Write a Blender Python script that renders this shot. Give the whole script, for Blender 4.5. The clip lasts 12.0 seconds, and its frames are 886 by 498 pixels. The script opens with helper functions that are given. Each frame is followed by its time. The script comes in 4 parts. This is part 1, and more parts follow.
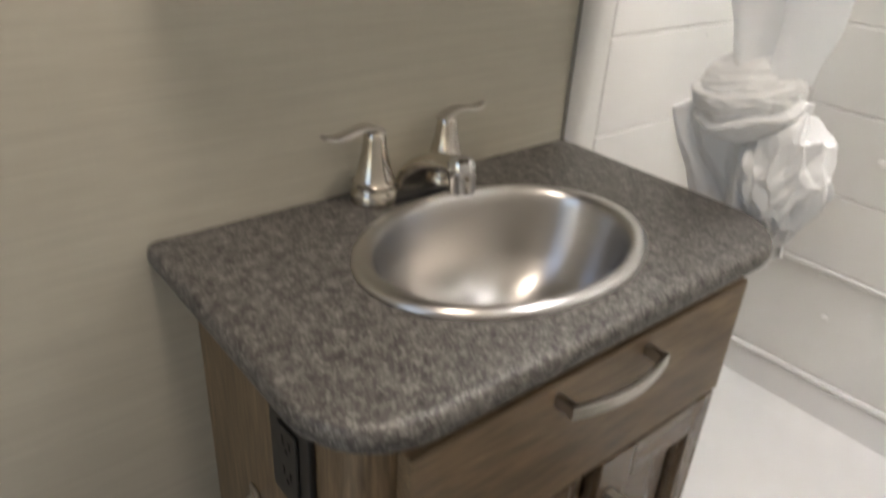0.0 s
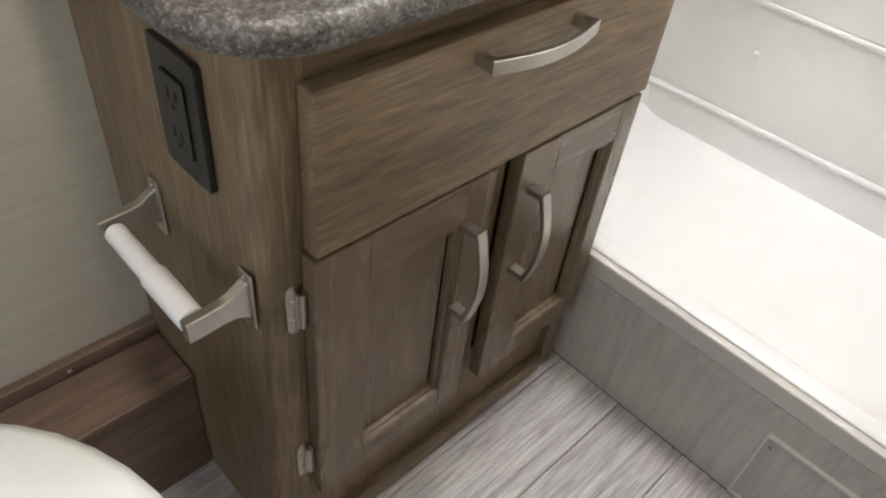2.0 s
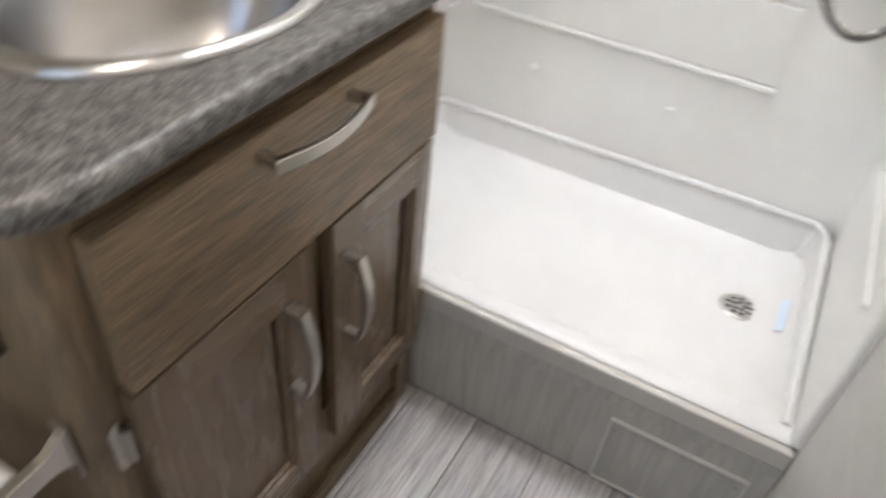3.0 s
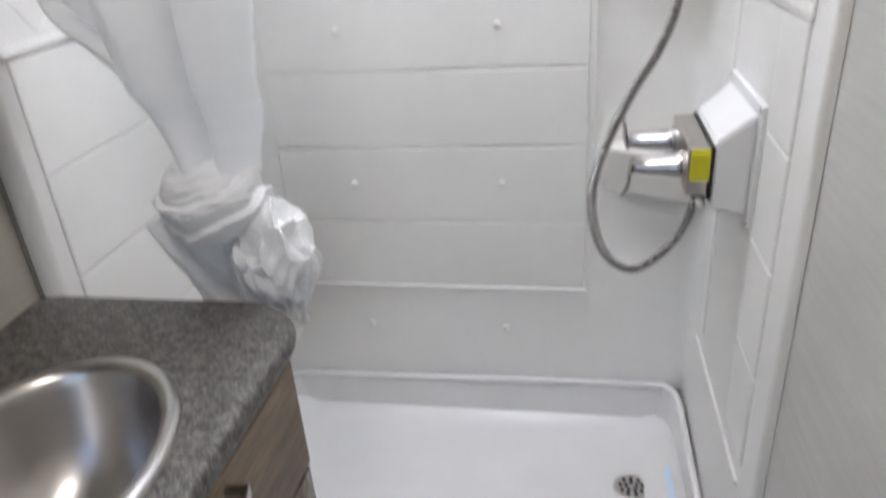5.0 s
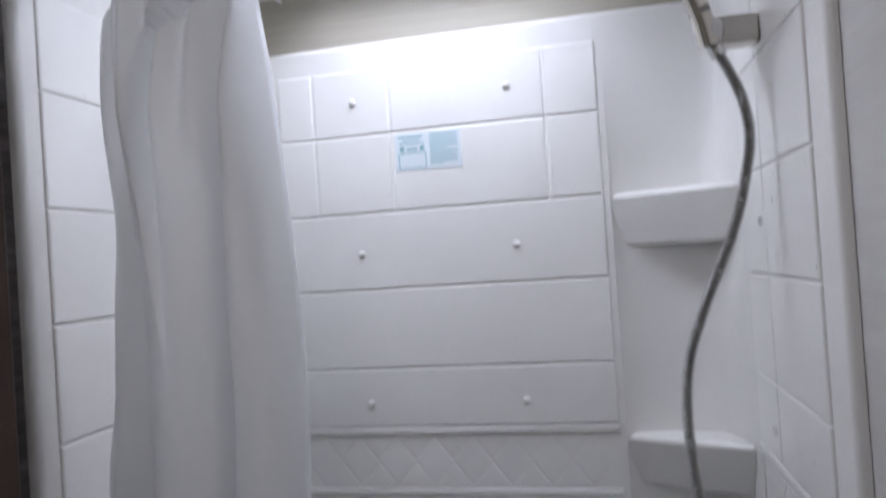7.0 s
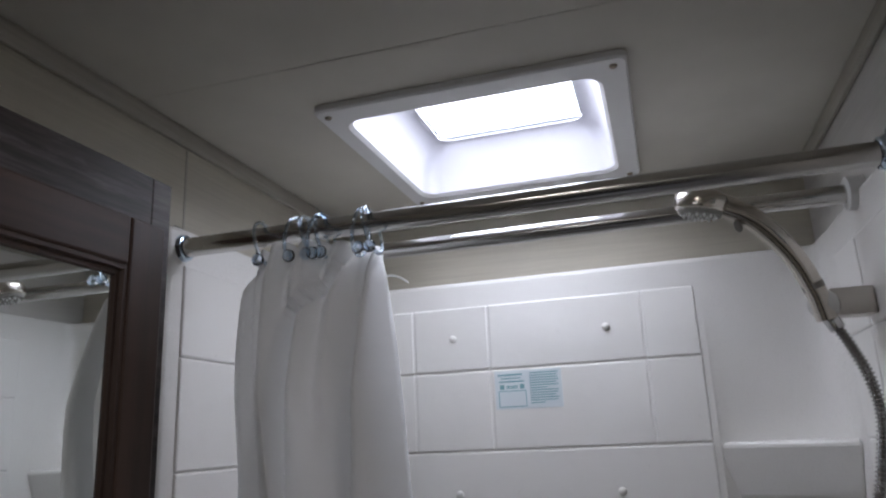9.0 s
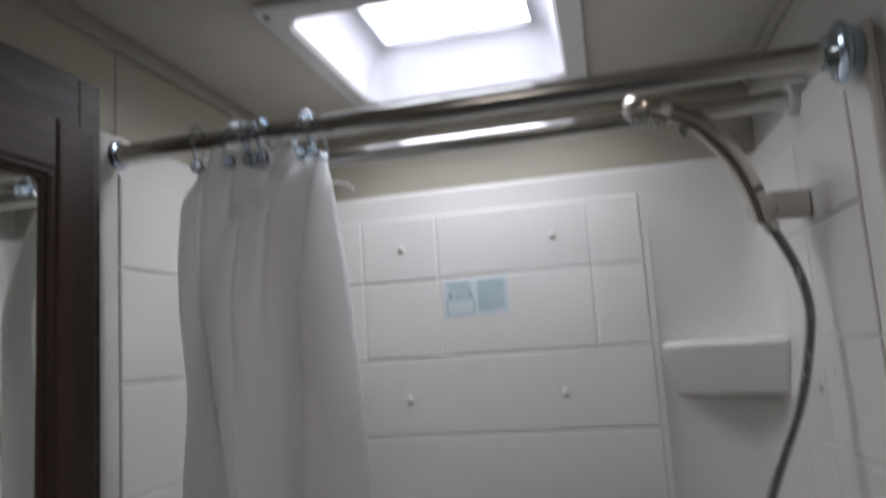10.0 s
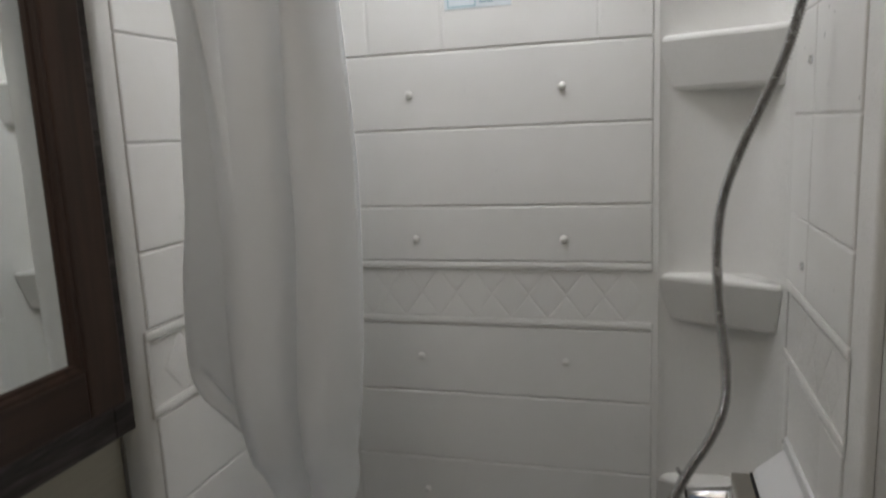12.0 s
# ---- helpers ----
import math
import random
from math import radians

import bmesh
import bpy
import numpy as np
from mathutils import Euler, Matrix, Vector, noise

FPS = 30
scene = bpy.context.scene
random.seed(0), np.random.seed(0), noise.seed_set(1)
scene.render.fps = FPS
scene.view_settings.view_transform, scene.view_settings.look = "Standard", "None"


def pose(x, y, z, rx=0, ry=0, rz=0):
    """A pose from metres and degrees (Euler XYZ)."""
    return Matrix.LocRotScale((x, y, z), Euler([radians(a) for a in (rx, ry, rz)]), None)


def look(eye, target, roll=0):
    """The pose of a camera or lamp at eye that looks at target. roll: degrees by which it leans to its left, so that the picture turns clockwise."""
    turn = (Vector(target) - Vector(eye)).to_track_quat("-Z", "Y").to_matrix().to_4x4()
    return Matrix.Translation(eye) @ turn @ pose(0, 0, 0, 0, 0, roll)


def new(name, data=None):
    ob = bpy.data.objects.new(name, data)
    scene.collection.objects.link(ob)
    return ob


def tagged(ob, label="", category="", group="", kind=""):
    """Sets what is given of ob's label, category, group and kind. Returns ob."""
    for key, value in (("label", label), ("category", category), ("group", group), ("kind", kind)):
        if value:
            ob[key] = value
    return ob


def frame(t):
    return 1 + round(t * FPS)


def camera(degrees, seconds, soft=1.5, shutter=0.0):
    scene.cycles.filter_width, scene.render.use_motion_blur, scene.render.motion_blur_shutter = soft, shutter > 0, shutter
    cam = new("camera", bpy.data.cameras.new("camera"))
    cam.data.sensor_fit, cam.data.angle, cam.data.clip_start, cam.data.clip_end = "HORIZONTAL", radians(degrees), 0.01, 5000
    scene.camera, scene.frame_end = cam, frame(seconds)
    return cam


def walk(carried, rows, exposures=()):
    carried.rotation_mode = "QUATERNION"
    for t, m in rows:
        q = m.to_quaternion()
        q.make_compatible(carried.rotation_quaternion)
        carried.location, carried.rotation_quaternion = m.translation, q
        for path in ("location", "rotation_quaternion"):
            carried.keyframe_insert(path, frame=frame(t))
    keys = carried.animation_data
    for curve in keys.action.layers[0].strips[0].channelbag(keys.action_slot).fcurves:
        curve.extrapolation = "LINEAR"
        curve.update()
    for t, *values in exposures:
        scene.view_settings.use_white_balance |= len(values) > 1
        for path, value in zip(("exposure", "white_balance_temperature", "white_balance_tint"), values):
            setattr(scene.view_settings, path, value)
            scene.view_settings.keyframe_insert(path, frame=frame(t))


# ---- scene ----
cam = camera(64.0, 12.0, soft=2.1, shutter=0.5)
PATH = [
    (0, (-0.169, -0.629, 1.11), (0.981, 0.704, 0.16), 3.7),
    (0.5, (-0.16, -0.651, 1.044), (0.995, 0.534, -0.079), 5.2),
    (1, (-0.158, -0.664, 1.002), (0.987, 0.382, -0.26), 6.4),
    (1.5, (-0.164, -0.669, 0.984), (0.974, 0.318, -0.332), 8.4),
    (2, (-0.167, -0.671, 0.967), (0.944, 0.297, -0.385), 7.7),
    (2.5, (-0.161, -0.669, 0.979), (0.966, 0.263, -0.385), 6.2),
    (3, (-0.126, -0.669, 1.028), (1.252, -0.031, -0.274), 6.5),
    (3.2, (-0.111, -0.671, 1.056), (1.344, -0.143, -0.211), 3.3),
    (4.8, (-0.084, -0.643, 1.158), (1.632, -0.308, 0.186), -4.1),
    (5, (-0.08, -0.643, 1.192), (1.672, -0.292, 0.295), -4.3),
    (5.5, (-0.072, -0.636, 1.281), (1.777, -0.255, 0.621), -5.1),
    (6, (-0.074, -0.642, 1.357), (1.833, -0.222, 0.925), -5.6),
    (6.5, (-0.086, -0.644, 1.42), (1.861, -0.229, 1.229), -4.6),
    (7, (-0.093, -0.653, 1.472), (1.862, -0.232, 1.499), -3.8),
    (7.5, (-0.117, -0.605, 1.528), (1.833, -0.221, 1.751), -3.1),
    (7.7, (-0.135, -0.594, 1.537), (1.803, -0.202, 1.84), -3.0),
    (9.3, (-0.143, -0.607, 1.601), (1.707, -0.063, 2.13), -3.0),
    (9.5, (-0.145, -0.604, 1.604), (1.72, -0.102, 2.124), -3.9),
    (10, (-0.13, -0.604, 1.581), (1.804, -0.168, 1.851), -3.9),
    (10.5, (-0.117, -0.617, 1.53), (1.829, -0.162, 1.438), -4.3),
    (11, (-0.118, -0.641, 1.528), (1.803, -0.113, 1.353), -4.0),
    (11.5, (-0.119, -0.66, 1.482), (1.793, -0.13, 1.233), -3.1),
    (12, (-0.141, -0.657, 1.427), (1.754, -0.113, 1.09), -2.5),
]
EXPOSURES = ((0, 1.54, 7200, 14), (1.5, 2.10, 6950, 13), (2.5, 2.12, 6800, 12), (3.2, 1.90, 6600, 13), (5.0, 1.30, 6300, 15), (5.5, 1.19, 6200, 15), (6.5, 0.22, 6000, 17), (7.0, -0.18, 5950, 18), (7.7, -0.68, 5900, 18), (9.5, -0.98, 6350, 16), (10.2, -1.08, 6550, 14), (10.5, -1.20, 6650, 12), (11.0, -0.90, 6550, 11), (11.5, -0.55, 6580, 11), (12.0, -0.40, 6780, 11))
walk(cam, [(t, look(eye, target, roll)) for t, eye, target, roll in PATH], EXPOSURES)

# ---------------------------------------------------------------- light
CEIL = 2.025                      # ceiling height
N_WALL, S_WALL, E_WALL, W_WALL = 0.0, -0.880, 1.165, -1.15
SURR_N, SURR_S, SURR_E = -0.027, -0.868, 1.120   # inner faces of the shower surround

world = bpy.data.worlds.new("world")
scene.world = world
world.use_nodes = True
wn = world.node_tree
sky = wn.nodes.new("ShaderNodeTexSky")
sky.sky_type, sky.sun_disc = "NISHITA", False
sky.sun_elevation, sky.sun_rotation = radians(50), radians(200)
wn.nodes["Background"].inputs["Strength"].default_value = 0.1
wn.links.new(sky.outputs["Color"], wn.nodes["Background"].inputs["Color"])

sun = new("sun", bpy.data.lights.new("sun", "SUN"))
sun.data.energy, sun.data.angle, sun.data.color = 0.8, radians(12), (1.0, 0.96, 0.9)
sun.matrix_world = look((0, 0, 10), (1.0, -1.6, 6.8))


def area(name, m, sx, sy, watts, colour):
    lamp = new(name, bpy.data.lights.new(name, "AREA"))
    lamp.data.shape, lamp.data.size, lamp.data.size_y = "RECTANGLE", sx, sy
    lamp.data.energy, lamp.data.color = watts, colour
    lamp.matrix_world = m
    return lamp


# daylight in the skylight's opening; added fill in an assumed doorway behind the camera
area("skylight_daylight", look((0.872, -0.398, CEIL + 0.089), (0.872, -0.398, 0)), 0.272, 0.25, 3.15, (0.93, 0.96, 1.0))
area("doorway_daylight", look((-1.20, -0.50, 1.08), (0.4, -0.40, 0.98)), 0.62, 1.80, 0.10, (1.0, 0.97, 0.93))
area("ceiling_lamp_light", look((-0.03, -0.45, 1.985), (-0.03, -0.45, 0)), 0.19, 0.19, 2.12, (1.0, 0.93, 0.84))

# ---------------------------------------------------------------- materials
class Mat:
    """A node material on the principled shader, with small helpers."""

    def __init__(self, name, colour=(0.8, 0.8, 0.8), rough=0.5, metal=0.0, **inputs):
        self.m = bpy.data.materials.new(name)
        self.m.use_nodes = True
        self.t = self.m.node_tree
        self.p = self.t.nodes["Principled BSDF"]
        self.set("Base Color", (*colour, 1)), self.set("Roughness", rough), self.set("Metallic", metal)
        for k, v in inputs.items():
            self.set(k.replace("_", " "), v)

    def set(self, key, value):
        self.p.inputs[key].default_value = value

    def node(self, kind, **values):
        n = self.t.nodes.new(kind)
        for k, v in values.items():
            n.inputs[k.replace("_", " ")].default_value = v
        return n

    def link(self, a, b):
        self.t.links.new(a, b)

    def coords(self, scale=(1, 1, 1), shift=True):
        """Object coordinates, scaled; shifted by chance from object to object."""
        c, mp = self.node("ShaderNodeTexCoord"), self.node("ShaderNodeMapping")
        mp.inputs["Scale"].default_value = scale
        self.link(c.outputs["Object"], mp.inputs["Vector"])
        if shift:
            info, mul = self.node("ShaderNodeObjectInfo"), self.node("ShaderNodeMath")
            mul.operation = "MULTIPLY"
            mul.inputs[1].default_value = 37.0
            self.link(info.outputs["Random"], mul.inputs[0])
            self.link(mul.outputs[0], mp.inputs["Location"])
        return mp.outputs["Vector"]

    def noise(self, vec, scale, detail=4.0, rough=0.55, distort=0.0):
        n = self.node("ShaderNodeTexNoise", Scale=scale, Detail=detail, Roughness=rough, Distortion=distort)
        self.link(vec, n.inputs["Vector"])
        return n.outputs["Fac"]

    def ramp(self, fac, *stops):
        r = self.node("ShaderNodeValToRGB")
        els = r.color_ramp.elements
        while len(els) < len(stops):
            els.new(0.5)
        for e, (at, col) in zip(els, stops):
            e.position, e.color = at, (*(col if isinstance(col, tuple) else (col,) * 3), 1)
        self.link(fac, r.inputs["Fac"])
        return r.outputs["Color"]

    def mix(self, fac, a, b, mode="MIX"):
        n = self.t.nodes.new("ShaderNodeMix")
        n.data_type, n.blend_type = "RGBA", mode
        for sock, v in ((n.inputs[0], fac), (n.inputs[6], a), (n.inputs[7], b)):
            if isinstance(v, (int, float)):
                sock.default_value = v
            elif isinstance(v, tuple):
                sock.default_value = (*v, 1)
            else:
                self.link(v, sock)
        return n.outputs[2]

    def bump(self, height, strength=0.2, distance=0.002):
        n = self.node("ShaderNodeBump", Strength=strength, Distance=distance)
        self.link(height, n.inputs["Height"])
        if self.p.inputs["Normal"].links:
            self.link(self.p.inputs["Normal"].links[0].from_socket, n.inputs["Normal"])
        self.link(n.outputs["Normal"], self.p.inputs["Normal"])

    def colour(self, sock):
        self.link(sock, self.p.inputs["Base Color"])

    def rough(self, fac, lo, hi):
        n = self.node("ShaderNodeMapRange")
        n.inputs["To Min"].default_value, n.inputs["To Max"].default_value = lo, hi
        self.link(fac, n.inputs["Value"])
        self.link(n.outputs["Result"], self.p.inputs["Roughness"])


def wood(name, axis, dark, mid, light, rough=0.42, density=1.0, pores=0.55):
    """Printed or stained wood with the grain along one axis (0, 1, 2)."""
    k = Mat(name, mid, rough)
    s = [26.0 * density] * 3
    s[axis] = 3.2 * density
    v = k.coords(tuple(s))
    s2 = [90.0 * density] * 3
    s2[axis] = 6.0 * density
    v2 = k.coords(tuple(s2))
    s3 = [5.0] * 3
    s3[axis] = 0.9
    broad = k.noise(k.coords(tuple(s3)), 1.0, 3, 0.5, 0.6)
    g = k.noise(v, 1.0, 6, 0.62, 1.1)
    fine = k.noise(v2, 1.0, 3, 0.6)
    c = k.ramp(g, (0.28, dark), (0.50, mid), (0.72, light))
    c = k.mix(0.40, c, k.ramp(broad, (0.3, dark), (0.5, mid), (0.72, light)))
    c = k.mix(pores, c, k.ramp(fine, (0.38, 0.50), (0.58, 1.0)), "MULTIPLY")
    k.colour(c)
    k.rough(g, rough - 0.06, rough + 0.12)
    k.bump(fine, 0.12, 0.0006)
    return k.m


def plain(name, colour, rough, metal=0.0, grain=60.0, vary=0.06, bump=0.04, **inputs):
    """A painted or moulded surface with faint unevenness at two scales."""
    k = Mat(name, colour, rough, metal, **inputs)
    v = k.coords()
    big, small = k.noise(v, 6.0, 3), k.noise(v, grain, 3)
    lo, hi = tuple(c * (1 - vary) for c in colour), tuple(min(1, c * (1 + vary)) for c in colour)
    k.colour(k.ramp(big, (0.3, lo), (0.7, hi)))
    k.rough(small, max(0.02, rough - 0.05), rough + 0.08)
    if bump:
        k.bump(small, bump, 0.001)
        k.bump(big, bump * 2, 0.004)
    return k.m


def linen(name, a, b):
    """Vinyl-faced wallboard printed like linen."""
    k = Mat(name, a, 0.6)
    h = k.noise(k.coords((9, 9, 300), False), 1.0, 5, 0.65)
    w = k.noise(k.coords((330, 330, 12), False), 1.0, 3, 0.6)
    slub = k.noise(k.coords((4, 4, 110), False), 1.0, 3, 0.6, 0.5)
    cloud = k.noise(k.coords((1, 1, 1), False), 5.0, 3)
    c = k.ramp(h, (0.3, b), (0.68, a))
    c = k.mix(0.12, c, k.ramp(w, (0.35, b), (0.65, a)))
    c = k.mix(0.26, c, k.ramp(slub, (0.32, tuple(0.86 * q for q in b)), (0.68, tuple(1.04 * q for q in a))))
    c = k.mix(0.30, c, k.ramp(cloud, (0.3, 0.8), (0.7, 1.0)), "MULTIPLY")
    k.colour(c)
    k.bump(h, 0.10, 0.0005)
    return k.m


def granite(name):
    k = Mat(name, (0.1, 0.09, 0.085), 0.28)
    v = k.coords((1, 1, 1), False)
    vo = k.node("ShaderNodeTexVoronoi", Scale=480.0)
    k.link(v, vo.inputs["Vector"])
    cell = k.node("ShaderNodeSeparateColor")
    k.link(vo.outputs["Color"], cell.inputs["Color"])
    big = k.noise(v, 85.0, 5, 0.65)
    fine = k.noise(v, 420.0, 3, 0.6)
    c = k.ramp(cell.outputs["Red"], (0.0, (0.012, 0.012, 0.012)), (0.30, (0.040, 0.037, 0.034)), (0.60, (0.105, 0.095, 0.088)), (0.82, (0.21, 0.205, 0.187)), (1.0, (0.37, 0.365, 0.337)))
    c = k.mix(0.56, c, k.ramp(big, (0.36, (0.034, 0.031, 0.028)), (0.50, (0.116, 0.105, 0.096)), (0.64, (0.25, 0.233, 0.215))))
    c = k.mix(0.35, c, k.ramp(fine, (0.35, 0.4), (0.65, 1.0)), "MULTIPLY")
    k.colour(c)
    k.rough(fine, 0.36, 0.52)
    k.bump(fine, 0.05, 0.0004)
    return k.m


def metal(name, colour, rough, axis=None, stretch=90.0):
    k = Mat(name, colour, rough, 1.0)
    s = [stretch] * 3
    if axis is not None:
        s[axis] = 2.0
    n = k.noise(k.coords(tuple(s)), 1.0 if axis is not None else 1.2, 3)
    k.rough(n, max(0.03, rough - 0.07), rough + 0.09)
    k.bump(n, 0.03, 0.0003)
    return k.m


def cloth(name, through_light):
    k = Mat(name, (0.95, 0.96, 0.97), 0.7)
    v = k.coords((1, 1, 1), False)
    weave, crease = k.noise(v, 900.0, 2), k.noise(k.coords((9, 9, 4), False), 1.0, 4, 0.55, 0.8)
    k.bump(weave, 0.06, 0.0004)
    k.bump(crease, 0.16, 0.006)
    tr, mx = k.node("ShaderNodeBsdfTranslucent"), k.node("ShaderNodeMixShader")
    tr.inputs["Color"].default_value = (0.955, 0.955, 0.945, 1)
    mx.inputs["Fac"].default_value = through_light
    k.link(k.p.outputs[0], mx.inputs[1]), k.link(tr.outputs[0], mx.inputs[2])
    k.link(mx.outputs[0], k.t.nodes["Material Output"].inputs["Surface"])
    return k.m


def plank_mat(name):
    k = Mat(name, (0.3, 0.28, 0.27), 0.42)
    g = k.noise(k.coords((6.0, 95, 80)), 1.0, 6, 0.72, 1.2)
    f = k.noise(k.coords((14, 300, 240)), 1.0, 3, 0.6)
    b = k.noise(k.coords((1.6, 7, 6)), 1.0, 3, 0.5, 0.7)
    c = k.ramp(g, (0.30, (0.13, 0.118, 0.115)), (0.44, (0.40, 0.374, 0.368)), (0.62, (0.64, 0.612, 0.606)))
    c = k.mix(0.30, c, k.ramp(b, (0.3, (0.22, 0.20, 0.195)), (0.7, (0.60, 0.575, 0.56))))
    c = k.mix(0.5, c, k.ramp(f, (0.38, 0.52), (0.58, 1.0)), "MULTIPLY")
    info = k.node("ShaderNodeObjectInfo")
    c = k.mix(1.0, c, k.ramp(info.outputs["Random"], (0.0, 0.80), (1.0, 1.1)), "MULTIPLY")
    k.colour(c)
    k.bump(f, 0.15, 0.0006)
    return k.m


WALL = linen("linen wallboard", (0.555, 0.522, 0.435), (0.475, 0.445, 0.367))
CEILING = plain("ceiling vinyl", (0.62, 0.59, 0.53), 0.7, grain=250)
ABS = plain("moulded white plastic", (0.80, 0.79, 0.76), 0.27, grain=500, vary=0.012, bump=0.004)


def relief(name):
    """The moulded plastic of the tiles: a faint, cleft-stone relief."""
    k = Mat(name, (0.80, 0.79, 0.76), 0.27)
    v = k.coords()
    big, small = k.noise(v, 9.0, 3, 0.5, 0.4), k.noise(v, 55.0, 4)
    k.colour(k.ramp(big, (0.3, (0.79, 0.78, 0.75)), (0.7, (0.81, 0.80, 0.77))))
    k.rough(small, 0.24, 0.36)
    k.bump(big, 0.16, 0.006)
    k.bump(small, 0.10, 0.0012)
    return k.m


TILE = relief("moulded tile relief")
PAN = plain("white shower pan plastic", (0.70, 0.69, 0.675), 0.34, grain=260, vary=0.02, bump=0.02)
# SHELL's white plastic with shade put into its colour: greyer and bluer
WELL = plain("shaded light well plastic", (0.52, 0.52, 0.56), 0.4, vary=0.02)
SHELL = plain("skylight white plastic", (0.82, 0.82, 0.83), 0.4, vary=0.02)
WOOD_V = wood("grey walnut print upright", 2, (0.082, 0.053, 0.029), (0.205, 0.139, 0.079), (0.37, 0.262, 0.156), 0.40, 2.9, 0.60)
WOOD_H = wood("grey walnut print lengthwise", 0, (0.082, 0.053, 0.029), (0.205, 0.139, 0.079), (0.37, 0.262, 0.156), 0.40, 2.9, 0.60)
DOOR = wood("brown stained door", 2, (0.130, 0.087, 0.052), (0.145, 0.098, 0.059), (0.160, 0.109, 0.066), 0.24, 1.2, 0.12)
DOOR_H = wood("brown stained door rail", 0, (0.130, 0.087, 0.052), (0.145, 0.098, 0.059), (0.160, 0.109, 0.066), 0.24, 1.2, 0.12)
ESPRESSO = wood("espresso stained frame", 2, (0.036, 0.018, 0.012), (0.056, 0.030, 0.020), (0.078, 0.044, 0.030), 0.42, 0.7)
ESPRESSO_H = wood("espresso stained rail", 0, (0.036, 0.018, 0.012), (0.056, 0.030, 0.020), (0.078, 0.044, 0.030), 0.42, 0.7)
DARKWOOD = wood("weathered dark wood print", 0, (0.018, 0.014, 0.013), (0.062, 0.050, 0.047), (0.19, 0.165, 0.16), 0.5, 2.0, 0.85)
LOWWOOD = wood("reddish brown box wood", 0, (0.10, 0.062, 0.042), (0.17, 0.11, 0.078), (0.24, 0.165, 0.12), 0.45)
APRON = wood("pale ash print", 2, (0.40, 0.38, 0.34), (0.45, 0.43, 0.385), (0.50, 0.475, 0.43), 0.5, 1.0, 0.3)
GRANITE = granite("speckled dark laminate")
STEEL = metal("brushed stainless steel", (0.60, 0.575, 0.55), 0.33, 2)


def spun(name):
    """Steel brushed in circles round the upright axis."""
    k = Mat(name, (0.60, 0.585, 0.57), 0.30, 1.0, Anisotropic=0.78, Anisotropic_Rotation=0.25)
    tg = k.t.nodes.new("ShaderNodeTangent")
    tg.direction_type, tg.axis = "RADIAL", "Z"
    k.link(tg.outputs[0], k.p.inputs["Tangent"])
    n = k.noise(k.coords((3, 3, 300), False), 1.0, 3)
    k.rough(n, 0.24, 0.38)
    return k.m


SPUN = spun("spun stainless steel")
NICKEL = metal("brushed nickel", (0.56, 0.53, 0.49), 0.30)
SATIN = metal("satin nickel", (0.60, 0.56, 0.50), 0.19)
# the same wallboard as WALL, with the skylight's light put into its colour
WALL_LIT = linen("skylit linen wallboard", (0.60, 0.585, 0.555), (0.53, 0.515, 0.485))
EDGE = plain("beige edge strip", (0.50, 0.48, 0.435), 0.4, vary=0.03)
FRAME = plain("pale hatch frame", (0.58, 0.56, 0.52), 0.35, grain=900, vary=0.02, bump=0)
RING = Mat("clear bluish plastic", (0.74, 0.86, 0.98), 0.05, IOR=1.49, Transmission_Weight=1.0).m
BLUECHROME = metal("bluish chrome", (0.52, 0.63, 0.74), 0.12)
CHROME = metal("polished chrome", (0.72, 0.72, 0.72), 0.10)
VALVE = metal("grey chrome", (0.56, 0.55, 0.54), 0.15)
HOSE = metal("ribbed steel hose", (0.36, 0.35, 0.34), 0.24)
ROD = metal("satin chrome rod", (0.58, 0.57, 0.55), 0.16, 1)
BLACK = plain("black plastic", (0.012, 0.012, 0.013), 0.35)
DARK = plain("dark gap", (0.01, 0.009, 0.008), 0.8)
WHITE = plain("white plastic", (0.76, 0.76, 0.75), 0.35, vary=0.02)
CHINA = plain("cream toilet plastic", (0.84, 0.89, 0.88), 0.15, vary=0.02)
CLOTH = cloth("white curtain cloth", 0.38)
THICK = cloth("white curtain cloth in many layers", 0.18)
PLANK = plank_mat("grey plank vinyl")
GREY = plain("grey rubber trim", (0.25, 0.24, 0.22), 0.5)
TRIM = linen("linen wrapped trim", (0.47, 0.44, 0.385), (0.36, 0.34, 0.29))
YELLOW = plain("yellow sticker", (0.80, 0.74, 0.02), 0.4, vary=0.02)
PAPER = plain("pale blue sticker", (0.70, 0.76, 0.785), 0.5, vary=0.02)
INK = plain("teal print", (0.22, 0.42, 0.46), 0.6)
SCREW = metal("screw head", (0.35, 0.30, 0.25), 0.35)
BLUE = plain("pale blue sticker film", (0.62, 0.74, 0.86), 0.3)
MIRROR = Mat("mirror", (0.86, 0.89, 0.88), 0.015, 1.0).m
CLEAR = Mat("clear plastic", (0.90, 0.95, 1.0), 0.06, IOR=1.46, Transmission_Weight=1.0).m

